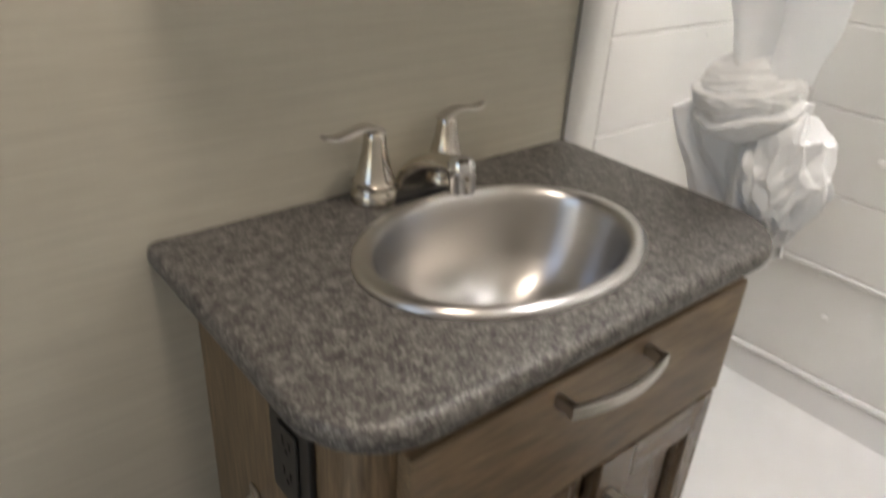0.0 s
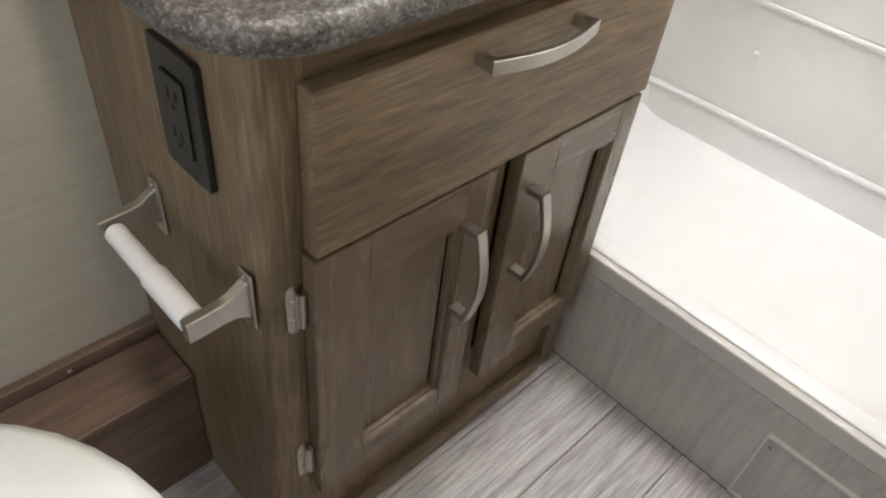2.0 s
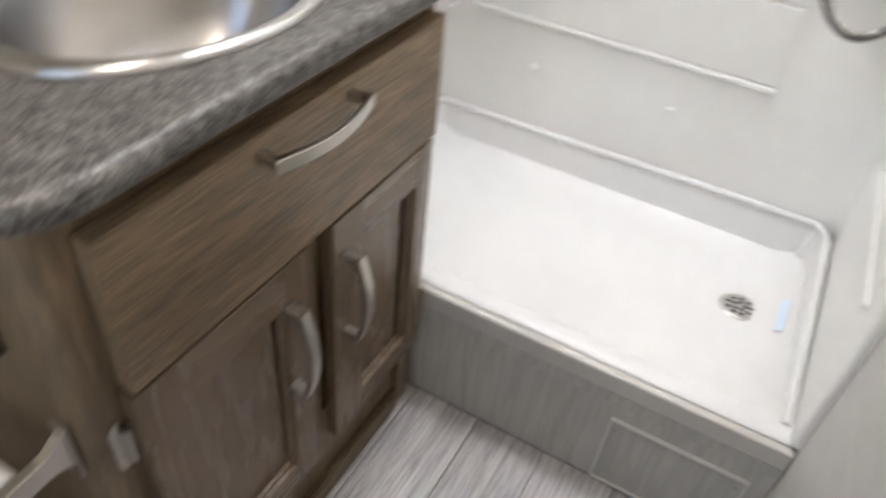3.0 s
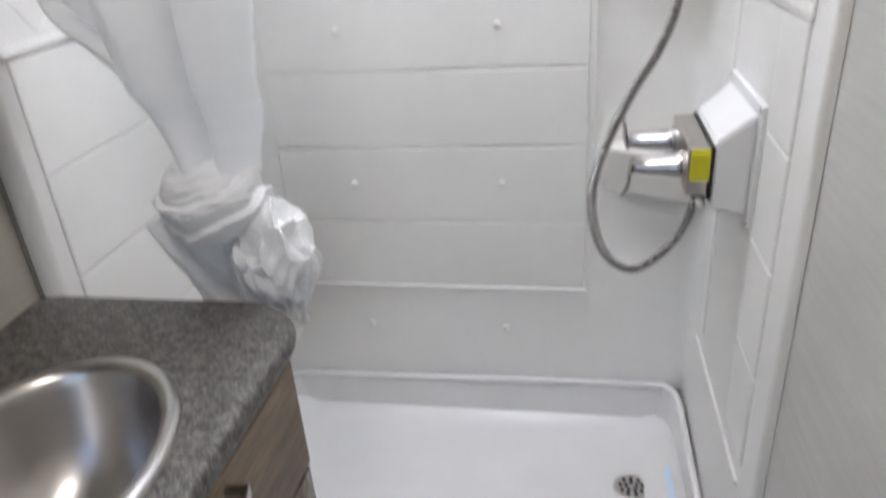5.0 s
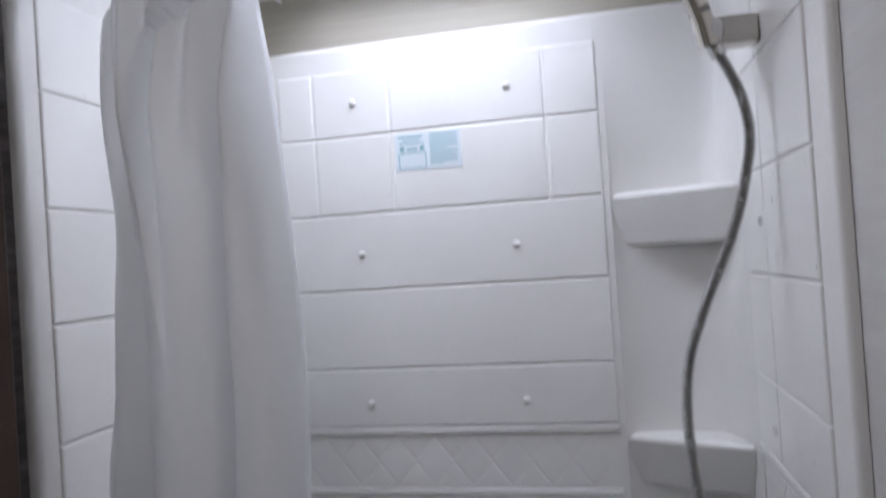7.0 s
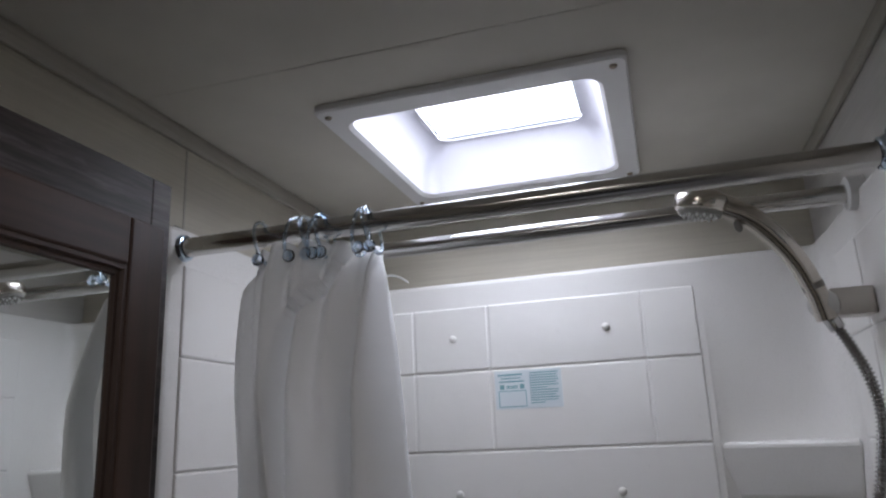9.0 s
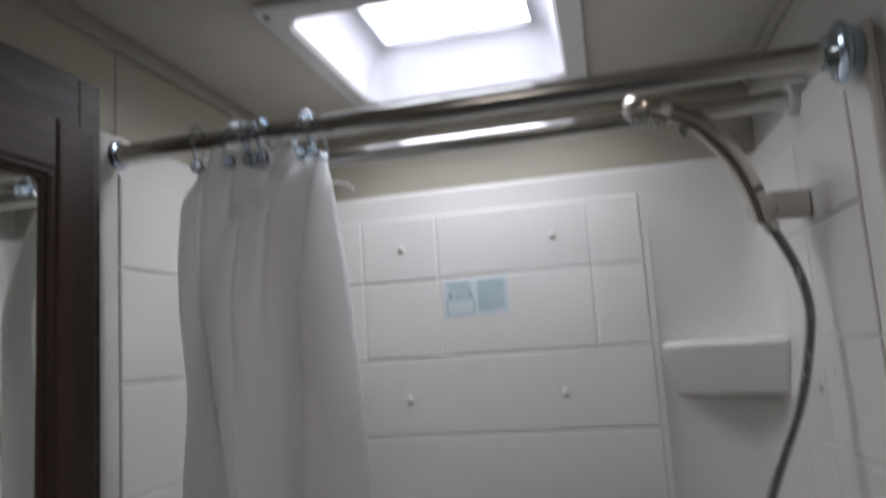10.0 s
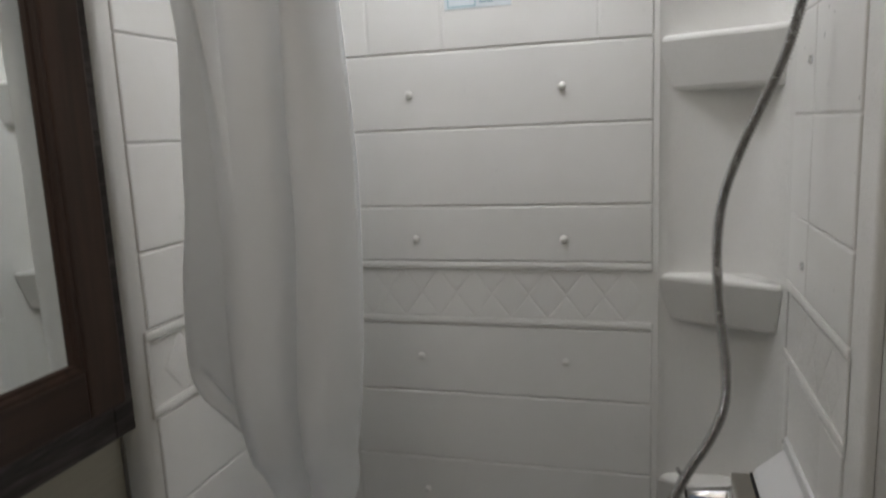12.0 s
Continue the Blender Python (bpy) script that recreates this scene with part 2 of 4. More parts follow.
# ---------------------------------------------------------------- building helpers
def mesh_of(name, bm, mat, smooth=True, angle=35):
    me = bpy.data.meshes.new(name)
    bmesh.ops.recalc_face_normals(bm, faces=bm.faces)
    if smooth:
        for f in bm.faces:
            f.smooth = True
        lim = radians(angle)
        for e in bm.edges:
            if len(e.link_faces) == 2:
                turn, (p, q) = e.calc_face_angle(0), [f.calc_area() for f in e.link_faces]
                # keep large flat faces flat beside their narrow chamfers
                if turn > lim or (turn > radians(12) and max(p, q) > 14 * min(p, q)):
                    e.smooth = False
    bm.to_mesh(me)
    bm.free()
    for m in mat if isinstance(mat, (list, tuple)) else [mat]:
        me.materials.append(m)
    return me


def part(name, bm, mat, parent, label="", smooth=True, angle=35):
    """One mesh object under a thing or under a part."""
    ob = new(name, mesh_of(name, bm, mat, smooth, angle))
    if parent is not None:
        ob.parent = parent
        base = parent
        shift = Vector((0, 0, 0))
        while base is not None:
            shift += base.location
            base = base.parent
        ob.location = -shift
    return tagged(ob, label) if label else ob


def thing(name, at, label, category, group="", kind=""):
    ob = new(name)
    ob.empty_display_size = 0.05
    ob.location = at
    return tagged(ob, label, category, group, kind)


def solid(name, bm, mat, label, category, kind="", group="", smooth=True, angle=35):
    """A thing that is one mesh."""
    return tagged(new(name, mesh_of(name, bm, mat, smooth, angle)), label, category, group, kind)


def bmn():
    return bmesh.new()


def box(bm, x0, x1, y0, y1, z0, z1, bev=0.0, seg=1):
    x0, x1 = sorted((x0, x1))
    y0, y1 = sorted((y0, y1))
    z0, z1 = sorted((z0, z1))
    m = Matrix.LocRotScale(((x0 + x1) / 2, (y0 + y1) / 2, (z0 + z1) / 2), None, (x1 - x0, y1 - y0, z1 - z0))
    vs = bmesh.ops.create_cube(bm, size=1, matrix=m)["verts"]
    if bev:
        es = {e for v in vs for e in v.link_edges}
        bmesh.ops.bevel(bm, geom=list(es), offset=bev, segments=seg, profile=0.5, affect="EDGES")
    return bm


def prism(bm, outline, z0, z1, axis="z", bev=0.0, seg=2):
    """A closed outline of (a, b), pulled along an axis. x: (y, z); y: (x, z); z: (x, y)."""
    put = {"x": lambda a, b, c: (c, a, b), "y": lambda a, b, c: (a, c, b), "z": lambda a, b, c: (a, b, c)}[axis]
    lo = [bm.verts.new(put(a, b, z0)) for a, b in outline]
    hi = [bm.verts.new(put(a, b, z1)) for a, b in outline]
    n = len(outline)
    caps = [bm.faces.new(lo), bm.faces.new(hi)]
    for i in range(n):
        bm.faces.new((lo[i], lo[(i + 1) % n], hi[(i + 1) % n], hi[i]))
    if bev:
        es = {e for f in caps for e in f.edges}
        bmesh.ops.bevel(bm, geom=list(es), offset=bev, segments=seg, profile=0.5, affect="EDGES")
    return bm


def rounded(x0, x1, y0, y1, r, n=6):
    """A rectangle's outline with radii (x0y0, x1y0, x1y1, x0y1)."""
    if not isinstance(r, (list, tuple)):
        r = (r,) * 4
    out = []
    for (cx, cy, sx, sy, a0), q in zip(((x0, y0, 1, 1, 180), (x1, y0, -1, 1, 270), (x1, y1, -1, -1, 0), (x0, y1, 1, -1, 90)), r):
        if q <= 0:
            out.append((cx, cy))
            continue
        for i in range(n + 1):
            a = radians(a0 + 90 * i / n)
            out.append((cx + sx * q + q * math.cos(a), cy + sy * q + q * math.sin(a)))
    return out


def lathe(bm, profile, m=Matrix(), n=24, sx=1.0, sy=1.0, cap=True):
    """Turns (radius, height) round the z axis of m."""
    rings = []
    for r, z in profile:
        rings.append([bm.verts.new(m @ Vector((sx * r * math.cos(math.tau * i / n), sy * r * math.sin(math.tau * i / n), z))) for i in range(n)])
    for a, b in zip(rings, rings[1:]):
        for i in range(n):
            bm.faces.new((a[i], a[(i + 1) % n], b[(i + 1) % n], b[i]))
    if cap:
        bm.faces.new(list(reversed(rings[0])))
        bm.faces.new(rings[-1])
    return bm


def spline(pts, per=8):
    """A smooth line through points (Catmull-Rom)."""
    p = [Vector(q) for q in pts]
    p = [2 * p[0] - p[1]] + p + [2 * p[-1] - p[-2]]
    out = []
    for i in range(1, len(p) - 2):
        for k in range(per):
            t = k / per
            a, b, c, d = p[i - 1 : i + 3]
            out.append(0.5 * (2 * b + (c - a) * t + (2 * a - 5 * b + 4 * c - d) * t * t + (3 * b - a - 3 * c + d) * t ** 3))
    return out + [p[-2]]


def sweep(bm, pts, rad, n=10, side=None, cap=True):
    """A tube along points. rad: radius, or a function of 0..1 that gives (across, other)."""
    pts = [Vector(p) for p in pts]
    rings, up = [], Vector(side) if side else None
    for i, p in enumerate(pts):
        d = (pts[min(i + 1, len(pts) - 1)] - pts[max(i - 1, 0)]).normalized()
        if up is None:
            up = d.orthogonal().normalized()
        up = (up - d * up.dot(d)).normalized()
        w = d.cross(up)
        r = rad(i / (len(pts) - 1)) if callable(rad) else rad
        ra, rb = r if isinstance(r, (tuple, list)) else (r, r)
        rings.append([bm.verts.new(p + up * (ra * math.cos(math.tau * k / n)) + w * (rb * math.sin(math.tau * k / n))) for k in range(n)])
    for a, b in zip(rings, rings[1:]):
        for k in range(n):
            bm.faces.new((a[k], a[(k + 1) % n], b[(k + 1) % n], b[k]))
    if cap:
        bm.faces.new(list(reversed(rings[0])))
        bm.faces.new(rings[-1])
    return bm


def even(pts, n):
    """The same line in n equal steps."""
    run, out, k = [0.0], [], 0
    for a, b in zip(pts, pts[1:]):
        run.append(run[-1] + (b - a).length)
    for q in range(n + 1):
        want = run[-1] * q / n
        while k < len(pts) - 2 and run[k + 1] < want:
            k += 1
        f = (want - run[k]) / max(1e-9, run[k + 1] - run[k])
        out.append(pts[k].lerp(pts[k + 1], f))
    return out


def bar(bm, pts, w, h, side):
    """A bar of rectangular section along points, with its width w along `side`; small chamfers."""
    pts, side = [Vector(p) for p in pts], Vector(side).normalized()
    rings = []
    for i, p in enumerate(pts):
        d = (pts[min(i + 1, len(pts) - 1)] - pts[max(i - 1, 0)]).normalized()
        u = (side - d * side.dot(d)).normalized()
        v = d.cross(u)
        s = i / (len(pts) - 1)
        a, b = (w(s) if callable(w) else w) / 2, (h(s) if callable(h) else h) / 2
        c = 0.22 * min(a, b)
        rings.append([bm.verts.new(p + u * x + v * y) for x, y in ((a, b - c), (a - c, b), (-a + c, b), (-a, b - c), (-a, -b + c), (-a + c, -b), (a - c, -b), (a, -b + c))])
    for a, b in zip(rings, rings[1:]):
        for k in range(8):
            bm.faces.new((a[k], a[(k + 1) % 8], b[(k + 1) % 8], b[k]))
    bm.faces.new(list(reversed(rings[0])))
    bm.faces.new(rings[-1])
    return bm


def axes(at, z, x=None):
    """A pose at a place with its z axis along a direction."""
    m = Vector(z).to_track_quat("Z", "X" if x is None else "Y").to_matrix().to_4x4()
    return Matrix.Translation(at) @ m


def screw(parent, at, z, r=0.004, mat=None, name="screw"):
    bm = lathe(bmn(), [(r, 0), (r, r * 0.25), (r * 0.7, r * 0.6), (0.001, r * 0.7)], axes(at, z), 10)
    return part(name, bm, mat or SCREW, parent)

# ---------------------------------------------------------------- the room
T = 0.04
bm = bmn()
box(bm, W_WALL - T, E_WALL + T, N_WALL, N_WALL + T, -0.02, CEIL)
solid("wall_north", bm, WALL, "beige linen-look wallboard behind the vanity", "wall", "structure")
bm = bmn()
box(bm, W_WALL - T, E_WALL + T, S_WALL - T, S_WALL, -0.02, CEIL)
solid("wall_south", bm, WALL_LIT, "linen-look wallboard beside the shower, paled as if skylit", "wall", "structure")
bm = bmn()
box(bm, E_WALL, E_WALL + T, S_WALL, N_WALL, -0.02, CEIL)
solid("wall_east", bm, WALL, "linen-look wallboard above the shower", "wall", "structure")
bm = bmn()   # the unseen wall behind the camera, with an assumed doorway for the fill
box(bm, W_WALL - T, W_WALL, S_WALL, -0.84, -0.02, CEIL)
box(bm, W_WALL - T, W_WALL, -0.18, N_WALL, -0.02, CEIL)
box(bm, W_WALL - T, W_WALL, -0.84, -0.18, 1.98, CEIL)
solid("wall_west", bm, WALL, "unseen linen-look wallboard with an assumed doorway", "wall", "structure")

# ceiling with the skylight's opening
SK = (0.690, 1.038, -0.571, -0.229)     # x0, x1, y0, y1 of the opening
HO = (SK[0] - 0.006, SK[1] + 0.006, SK[2] - 0.006, SK[3] + 0.006)
bm = bmn()
box(bm, W_WALL - T, HO[0], S_WALL - T, N_WALL + T, CEIL, CEIL + 0.02)
box(bm, HO[1], E_WALL + T, S_WALL - T, N_WALL + T, CEIL, CEIL + 0.02)
box(bm, HO[0], HO[1], S_WALL - T, HO[2], CEIL, CEIL + 0.02)
box(bm, HO[0], HO[1], HO[3], N_WALL + T, CEIL, CEIL + 0.02)
solid("ceiling", bm, CEILING, "plain beige vinyl ceiling panel", "ceiling", "structure")
bm = bmn()   # narrow seam strip across the ceiling
box(bm, 0.545, 0.5475, S_WALL, N_WALL, CEIL - 0.0007, CEIL - 0.0002)
solid("ceiling_seam_trim", bm, CEILING, "thin seam between two ceiling panels", "trim", "structure")

# trims between walls and ceiling
for nm, b in (("north", (W_WALL, E_WALL, -0.008, 0.0)), ("south", (W_WALL, E_WALL, S_WALL, S_WALL + 0.008))):
    bm = bmn()
    box(bm, b[0], b[1], b[2], b[3], CEIL - 0.028, CEIL - 0.0005, 0.003, 2)
    solid("trim_" + nm, bm, TRIM, "linen-wrapped strip along the top of the wall", "trim", "structure")
bm = bmn()
box(bm, E_WALL - 0.008, E_WALL, S_WALL + 0.009, N_WALL - 0.009, CEIL - 0.028, CEIL - 0.0005, 0.003, 2)
solid("trim_east", bm, TRIM, "linen-wrapped strip along the top of the wall", "trim", "structure")
bm = bmn()   # joint batten on the wall beside the shower
box(bm, 0.650, 0.654, -0.0007, 0.0, 1.869, CEIL - 0.029)
solid("wall_joint_trim", bm, TRIM, "flat joint strip on linen wallboard", "trim", "structure")
bm = bmn()
box(bm, W_WALL, 0.05, -0.016, -0.001, 0.214, 0.236, 0.003, 2)
solid("baseboard_north", bm, LOWWOOD, "brown wooden strip along the foot of the wall", "baseboard", "structure")
bm = bmn()
box(bm, 0.5785, 0.5825, -0.005, 0.0, 0.7785, 1.866, 0.001, 1)
solid("corner_trim", bm, GREY, "narrow grey strip where wallboard meets shower wall", "trim", "structure")

# floor: base and separate planks (planks come last in the file)
bm = bmn()
box(bm, W_WALL - T, E_WALL + T, S_WALL - T, N_WALL + T, -0.03, -0.004)
FLOOR = solid("floor", bm, DARK, "grey wood-look vinyl plank floor", "floor", "structure")

# ---------------------------------------------------------------- skylight
SKC = (0.864, -0.400)
sk = thing("skylight", (*SKC, CEIL), "white plastic ceiling skylight with bright daylight pane", "skylight")
bm = bmn()
o, i = (0.645, 1.078, -0.609, -0.198), SK
outer = [(o[0], o[2]), (o[1], o[2]), (o[1], o[3]), (o[0], o[3])]
OUT, INN = rounded(o[0], o[1], o[2], o[3], 0.012, 5), rounded(i[0], i[1], i[2], i[3], 0.028, 5)


def ring_between(bm, loops):
    """Joins closed loops of equally many points, one to the next."""
    rows = [[bm.verts.new(p) for p in lp] for lp in loops]
    for a, b in zip(rows, rows[1:]):
        n = len(a)
        for k in range(n):
            bm.faces.new((a[k], a[(k + 1) % n], b[(k + 1) % n], b[k]))
    return rows


zc = CEIL
loops = [[(x, y, zc - 0.0005) for x, y in OUT], [(x, y, zc - 0.008) for x, y in OUT],
         [(x + (SKC[0] - x) * 0.012, y + (SKC[1] - y) * 0.012, zc - 0.011) for x, y in OUT],
         [(x + (x - SKC[0]) * 0.03, y + (y - SKC[1]) * 0.03, zc - 0.011) for x, y in INN], [(x, y, zc - 0.006) for x, y in INN]]
ring_between(bm, loops)
part("frame", bm, SHELL, sk, "white screwed-on ceiling frame")
bm = bmn()
TOP = rounded(0.735, 1.016, -0.527, -0.269, 0.022, 5)
loops = [[(x, y, zc - 0.006) for x, y in INN], [(x, y, zc + 0.010) for x, y in INN]]
for f, h in ((0.10, 0.030), (0.22, 0.050), (0.38, 0.066), (0.62, 0.077), (0.85, 0.082), (1.0, 0.083), (1.0, 0.100)):     # coved sides
    loops.append([(x + (u - x) * f, y + (v - y) * f, zc + h) for (x, y), (u, v) in zip(INN, TOP)])
ring_between(bm, loops)
bm_p = prism(bmn(), [(x + (0.875 - x) * 0.012, y + (-0.398 - y) * 0.012) for x, y in TOP], zc + 0.0835, zc + 0.0855, "z")
pane = part("pane", bm_p, CLEAR, sk, "clear acrylic pane")
pane.visible_shadow = False
part("dome", prism(bmn(), TOP, zc + 0.1002, zc + 0.104, "z"), WHITE, sk, "bright outer dome")
part("well", bm, WELL, sk, "white moulded light well, greyed as if in shade")
for x, y in ((0.664, -0.592), (1.060, -0.592), (1.060, -0.214), (0.664, -0.214)):
    screw(sk, (x, y, zc - 0.011), (0, 0, -1), 0.005)

# ceiling lamp behind the camera
lamp = thing("ceiling_lamp", (-0.03, -0.45, CEIL), "small flush white ceiling lamp", "ceiling lamp")
bm = lathe(bmn(), [(0.11, 0), (0.11, -0.012), (0.095, -0.026), (0.085, -0.026), (0.082, -0.012)], Matrix.Translation((-0.03, -0.45, CEIL - 0.0005)), 32)
part("housing", bm, WHITE, lamp)

# ---------------------------------------------------------------- shower surround
surround = thing("shower_surround", (1.12, -0.45, 0.3), "glossy white moulded shower surround with tile relief", "shower surround")
TOPZ = 1.8675
bm = bmn()     # side by the vanity wall
prism(bm, rounded(0.583, 1.150, SURR_N, -0.001, (0.016, 0, 0, 0.003)), 0.255, TOPZ, "z", 0.005, 2)
part("side_panel", bm, ABS, surround)
bm = bmn()     # side with the valve
prism(bm, rounded(0.604, 1.150, S_WALL + 0.0005, SURR_S, (0, 0, 0, 0.009)), 0.255, TOPZ, "z", 0.004, 2)
part("side_panel", bm, ABS, surround)
bm = bmn()     # back wall: flat, then the curved recess in the corner with the shelves
cor = [(SURR_E, SURR_N - 0.0005), (SURR_E, -0.682)]
cor += [(1.127, -0.688), (1.136, -0.705), (1.143, -0.745), (1.145, -0.785), (1.140, -0.820), (1.127, -0.843), (1.104, -0.857), (1.076, -0.8640), (1.040, SURR_S - 0.0002)]
flat = [(SURR_E, SURR_N - 0.0005), (SURR_E, -0.682), (1.120, -0.690), (1.120, -0.720), (1.120, -0.760), (1.120, -0.800), (1.120, -0.840), (1.119, -0.858), (1.114, -0.8655), (1.100, -0.8678), (1.040, SURR_S - 0.0002)]
tail_ = [(1.1495, SURR_S - 0.0002), (1.1495, SURR_N - 0.0005)]
loops = []
for z, f in ((0.270, 1.0), (0.42, 0.95), (0.56, 0.4), (0.68, 0.0), (1.50, 0.0), (1.58, 0.15), (1.68, 0.5), (1.78, 0.85), (1.860, 1.0)):    # the recess runs out towards the top
    loops.append([(a + (c - a) * f, b + (d - b) * f, z) for (a, b), (c, d) in zip(cor, flat)] + [(x, y, z) for x, y in tail_])
for d, z in ((0.0015, 1.8645), (0.006, 1.8675), (0.014, 1.8680)):      # rounded top edge
    loops.append([(min(x + d, 1.1495), y, z) for x, y, _ in loops[8]])
made = ring_between(bm, loops)
bm.faces.new(made[0]), bm.faces.new(made[-1])
bmesh.ops.recalc_face_normals(bm, faces=bm.faces)
part("back_panel", bm, ABS, surround, angle=50)

def shelf(z0, z1, slant):
    """A corner shelf: a thick moulded block across the recess."""
    bm = bmn()
    xl, yl, xr, yr = 1.115, -0.684, 1.040, -0.864
    top = [(xl, yl), (1.143, -0.695), (1.1485, -0.79), (1.135, -0.845), (1.07, -0.8675), (xr, -0.8675), (xr, yr)]
    hi = [bm.verts.new((x, y, z1)) for x, y in top]
    lo = [bm.verts.new((x + (0.03 if i in (0, 6, 5) else 0.0), y + (0.004 if i in (6, 5) else 0), z0 + (slant if i in (5, 6) else 0))) for i, (x, y) in enumerate(top)]
    caps = [bm.faces.new(hi), bm.faces.new(lo)]
    for i in range(len(top)):
        bm.faces.new((lo[i], lo[(i + 1) % len(top)], hi[(i + 1) % len(top)], hi[i]))
    es = [e for f in caps for e in f.edges]
    bmesh.ops.bevel(bm, geom=es, offset=0.010, segments=3, profile=0.5, affect="EDGES")
    part("shelf", bm, ABS, surround, "thick moulded corner shelf", angle=60)


for z0, z1 in ((1.469, 1.560), (1.072, 1.161), (0.690, 0.785)):
    shelf(z0, z1, 0.0)


def tile(axis, a0, a1, z0, z1, plane, proud, gap=0.0009, bev=0.0032, mat=None, name="tile", parent=None):
    """A raised tile on a wall: axis x means the wall stands at x = plane and a runs along y."""
    bm = bmn()
    a0, a1, z0, z1 = a0 + gap, a1 - gap, z0 + gap, z1 - gap
    if axis == "x":
        box(bm, plane - proud, plane + 0.006, a0, a1, z0, z1, bev, 2)
    elif plane > -0.5:
        box(bm, a0, a1, plane - proud, plane + 0.006, z0, z1, bev, 2)
    else:
        box(bm, a0, a1, plane - 0.006, plane + proud, z0, z1, bev, 2)
    part(name, bm, mat or TILE, parent or surround)


ROWS_UP = (1.820, 1.701, 1.561, 1.424, 1.283, 1.180)
ROWS_LOW = (1.058, 0.921, 0.783, 0.637, 0.500)
COLS = (-0.673, -0.584, -0.311, -0.168, -0.100)
for rows in (ROWS_UP, ROWS_LOW):
    for k, (zb, za) in enumerate(zip(rows, rows[1:])):
        deep = rows is ROWS_UP and k < 2
        if deep:
            for a, b in zip(COLS, COLS[1:]):
                tile("x", a, b, za, zb, SURR_E, 0.0032)
            for a in COLS[1:-1]:
                part("joint", box(bmn(), SURR_E - 0.0021, SURR_E + 0.001, a - 0.0045, a + 0.0045, za + 0.004, zb - 0.004, 0.0006, 1), TILE, surround)
        else:       # the lower rows have hardly any upright joints
            tile("x", COLS[0], COLS[-1], za, zb, SURR_E, 0.0032)
    for zb, za in zip(rows, rows[1:]):
        tile("y", 0.620, 1.06, za, zb, SURR_N, 0.0032, 0.0004)
        if rows is ROWS_UP:
            # the split at x = 0.875 imitates the bracket's cast shadow; no real joint
            tile("y", 0.664, 0.874, za, zb, SURR_S, 0.0032, 0.0004)
            tile("y", 0.876, 0.995, za, zb, SURR_S, 0.0032, 0.0004)
        else:
            tile("y", 0.664, 0.766, za, zb, SURR_S, 0.0032, 0.0004)
            tile("y", 0.970, 0.995, za, zb, SURR_S, 0.0032, 0.0004)


def band(axis, a0, a1, plane, sign):
    """The raised border with a row of diamonds."""
    z0, z1 = 1.058, 1.180
    P = 0.0036 * sign

    def bx(bm, u0, u1, d, za, zb, bev):
        if axis == "x":
            box(bm, plane, plane + d, u0, u1, za, zb, bev, 2)
        else:
            box(bm, u0, u1, plane, plane + d, za, zb, bev, 2)

    bm = bmn()
    bx(bm, a0, a1, P * 1.25, z1 - 0.015, z1, 0.0036)
    bx(bm, a0, a1, P * 1.25, z0, z0 + 0.015, 0.0036)
    if axis == "y":
        bx(bm, a0, a0 + 0.010, P * 0.8, z0 + 0.012, z1 - 0.012, 0.002)
        bx(bm, a1 - 0.010, a1, P * 0.8, z0 + 0.012, z1 - 0.012, 0.002)
    part("border_frame", bm, ABS, surround, "raised frame of the border")
    m0 = 0.014 if axis == "x" else 0.034
    n = max(2, round((a1 - a0 - 2 * m0) / 0.070))
    w = (a1 - a0 - 2 * m0) / n
    zc, hh, ww = (z0 + z1) / 2, 0.045, w / 2

    def put(u, z, d):
        return (plane + d, u, z) if axis == "x" else (u, plane + d, z)

    def pad(name, rim):
        """A low flat pad with sloping sides; the grooves lie between the pads."""
        bm = bmn()
        cu, cz = sum(u for u, z in rim) / len(rim), sum(z for u, z in rim) / len(rim)
        steps = [[bm.verts.new(put(cu + (u - cu) * f, cz + (z - cz) * f, P * d)) for u, z in rim] for f, d in ((0.985, 0.0), (0.90, 0.20), (0.80, 0.27))]
        for r0, r1 in zip(steps, steps[1:]):
            for q in range(len(rim)):
                bm.faces.new((r0[q], r0[(q + 1) % len(rim)], r1[(q + 1) % len(rim)], r1[q]))
        bm.faces.new(steps[-1])
        part(name, bm, ABS, surround, angle=12)

    for k in range(n):
        c = a0 + m0 + w * (k + 0.5)
        pad("diamond", [(c - ww, zc), (c, zc - hh), (c + ww, zc), (c, zc + hh)])
        if k < n - 1:
            for q in (-1, 1):
                pad("triangle", [(c + ww, zc + 0.002 * q), (c + 2 * ww, zc + q * hh), (c, zc + q * hh)])


part("ledge", box(bmn(), SURR_E - 0.0065, SURR_E + 0.001, -0.676, -0.100, 0.489, 0.4995, 0.003, 2), ABS, surround, "narrow ledge below the tiles")
part("ledge", box(bmn(), 0.672, 1.020, SURR_S - 0.001, SURR_S + 0.005, 0.456, 0.466, 0.0025, 2), ABS, surround)
band("x", -0.673, -0.100, SURR_E, -1)
band("y", 0.612, 1.06, SURR_N, -1)
band("y", 0.660, 1.005, SURR_S, 1)


def cap(at, z):
    bm = lathe(bmn(), [(0.0070, 0), (0.0066, 0.0022), (0.0052, 0.0043), (0.0027, 0.0054), (0.0004, 0.0057)], axes(at, z), 14)
    part("screw_cap", bm, ABS, surround)


for z in (1.761, 1.489, 1.222, 0.993, 0.714, 0.405):
    for y in (-0.244, -0.521):
        cap((SURR_E - 0.003, y, z), (-1, 0, 0))
for z in (1.493, 1.222):
    screw(surround, (0.892, SURR_S + 0.0035, z), (0, 1, 0), 0.006, CHROME)

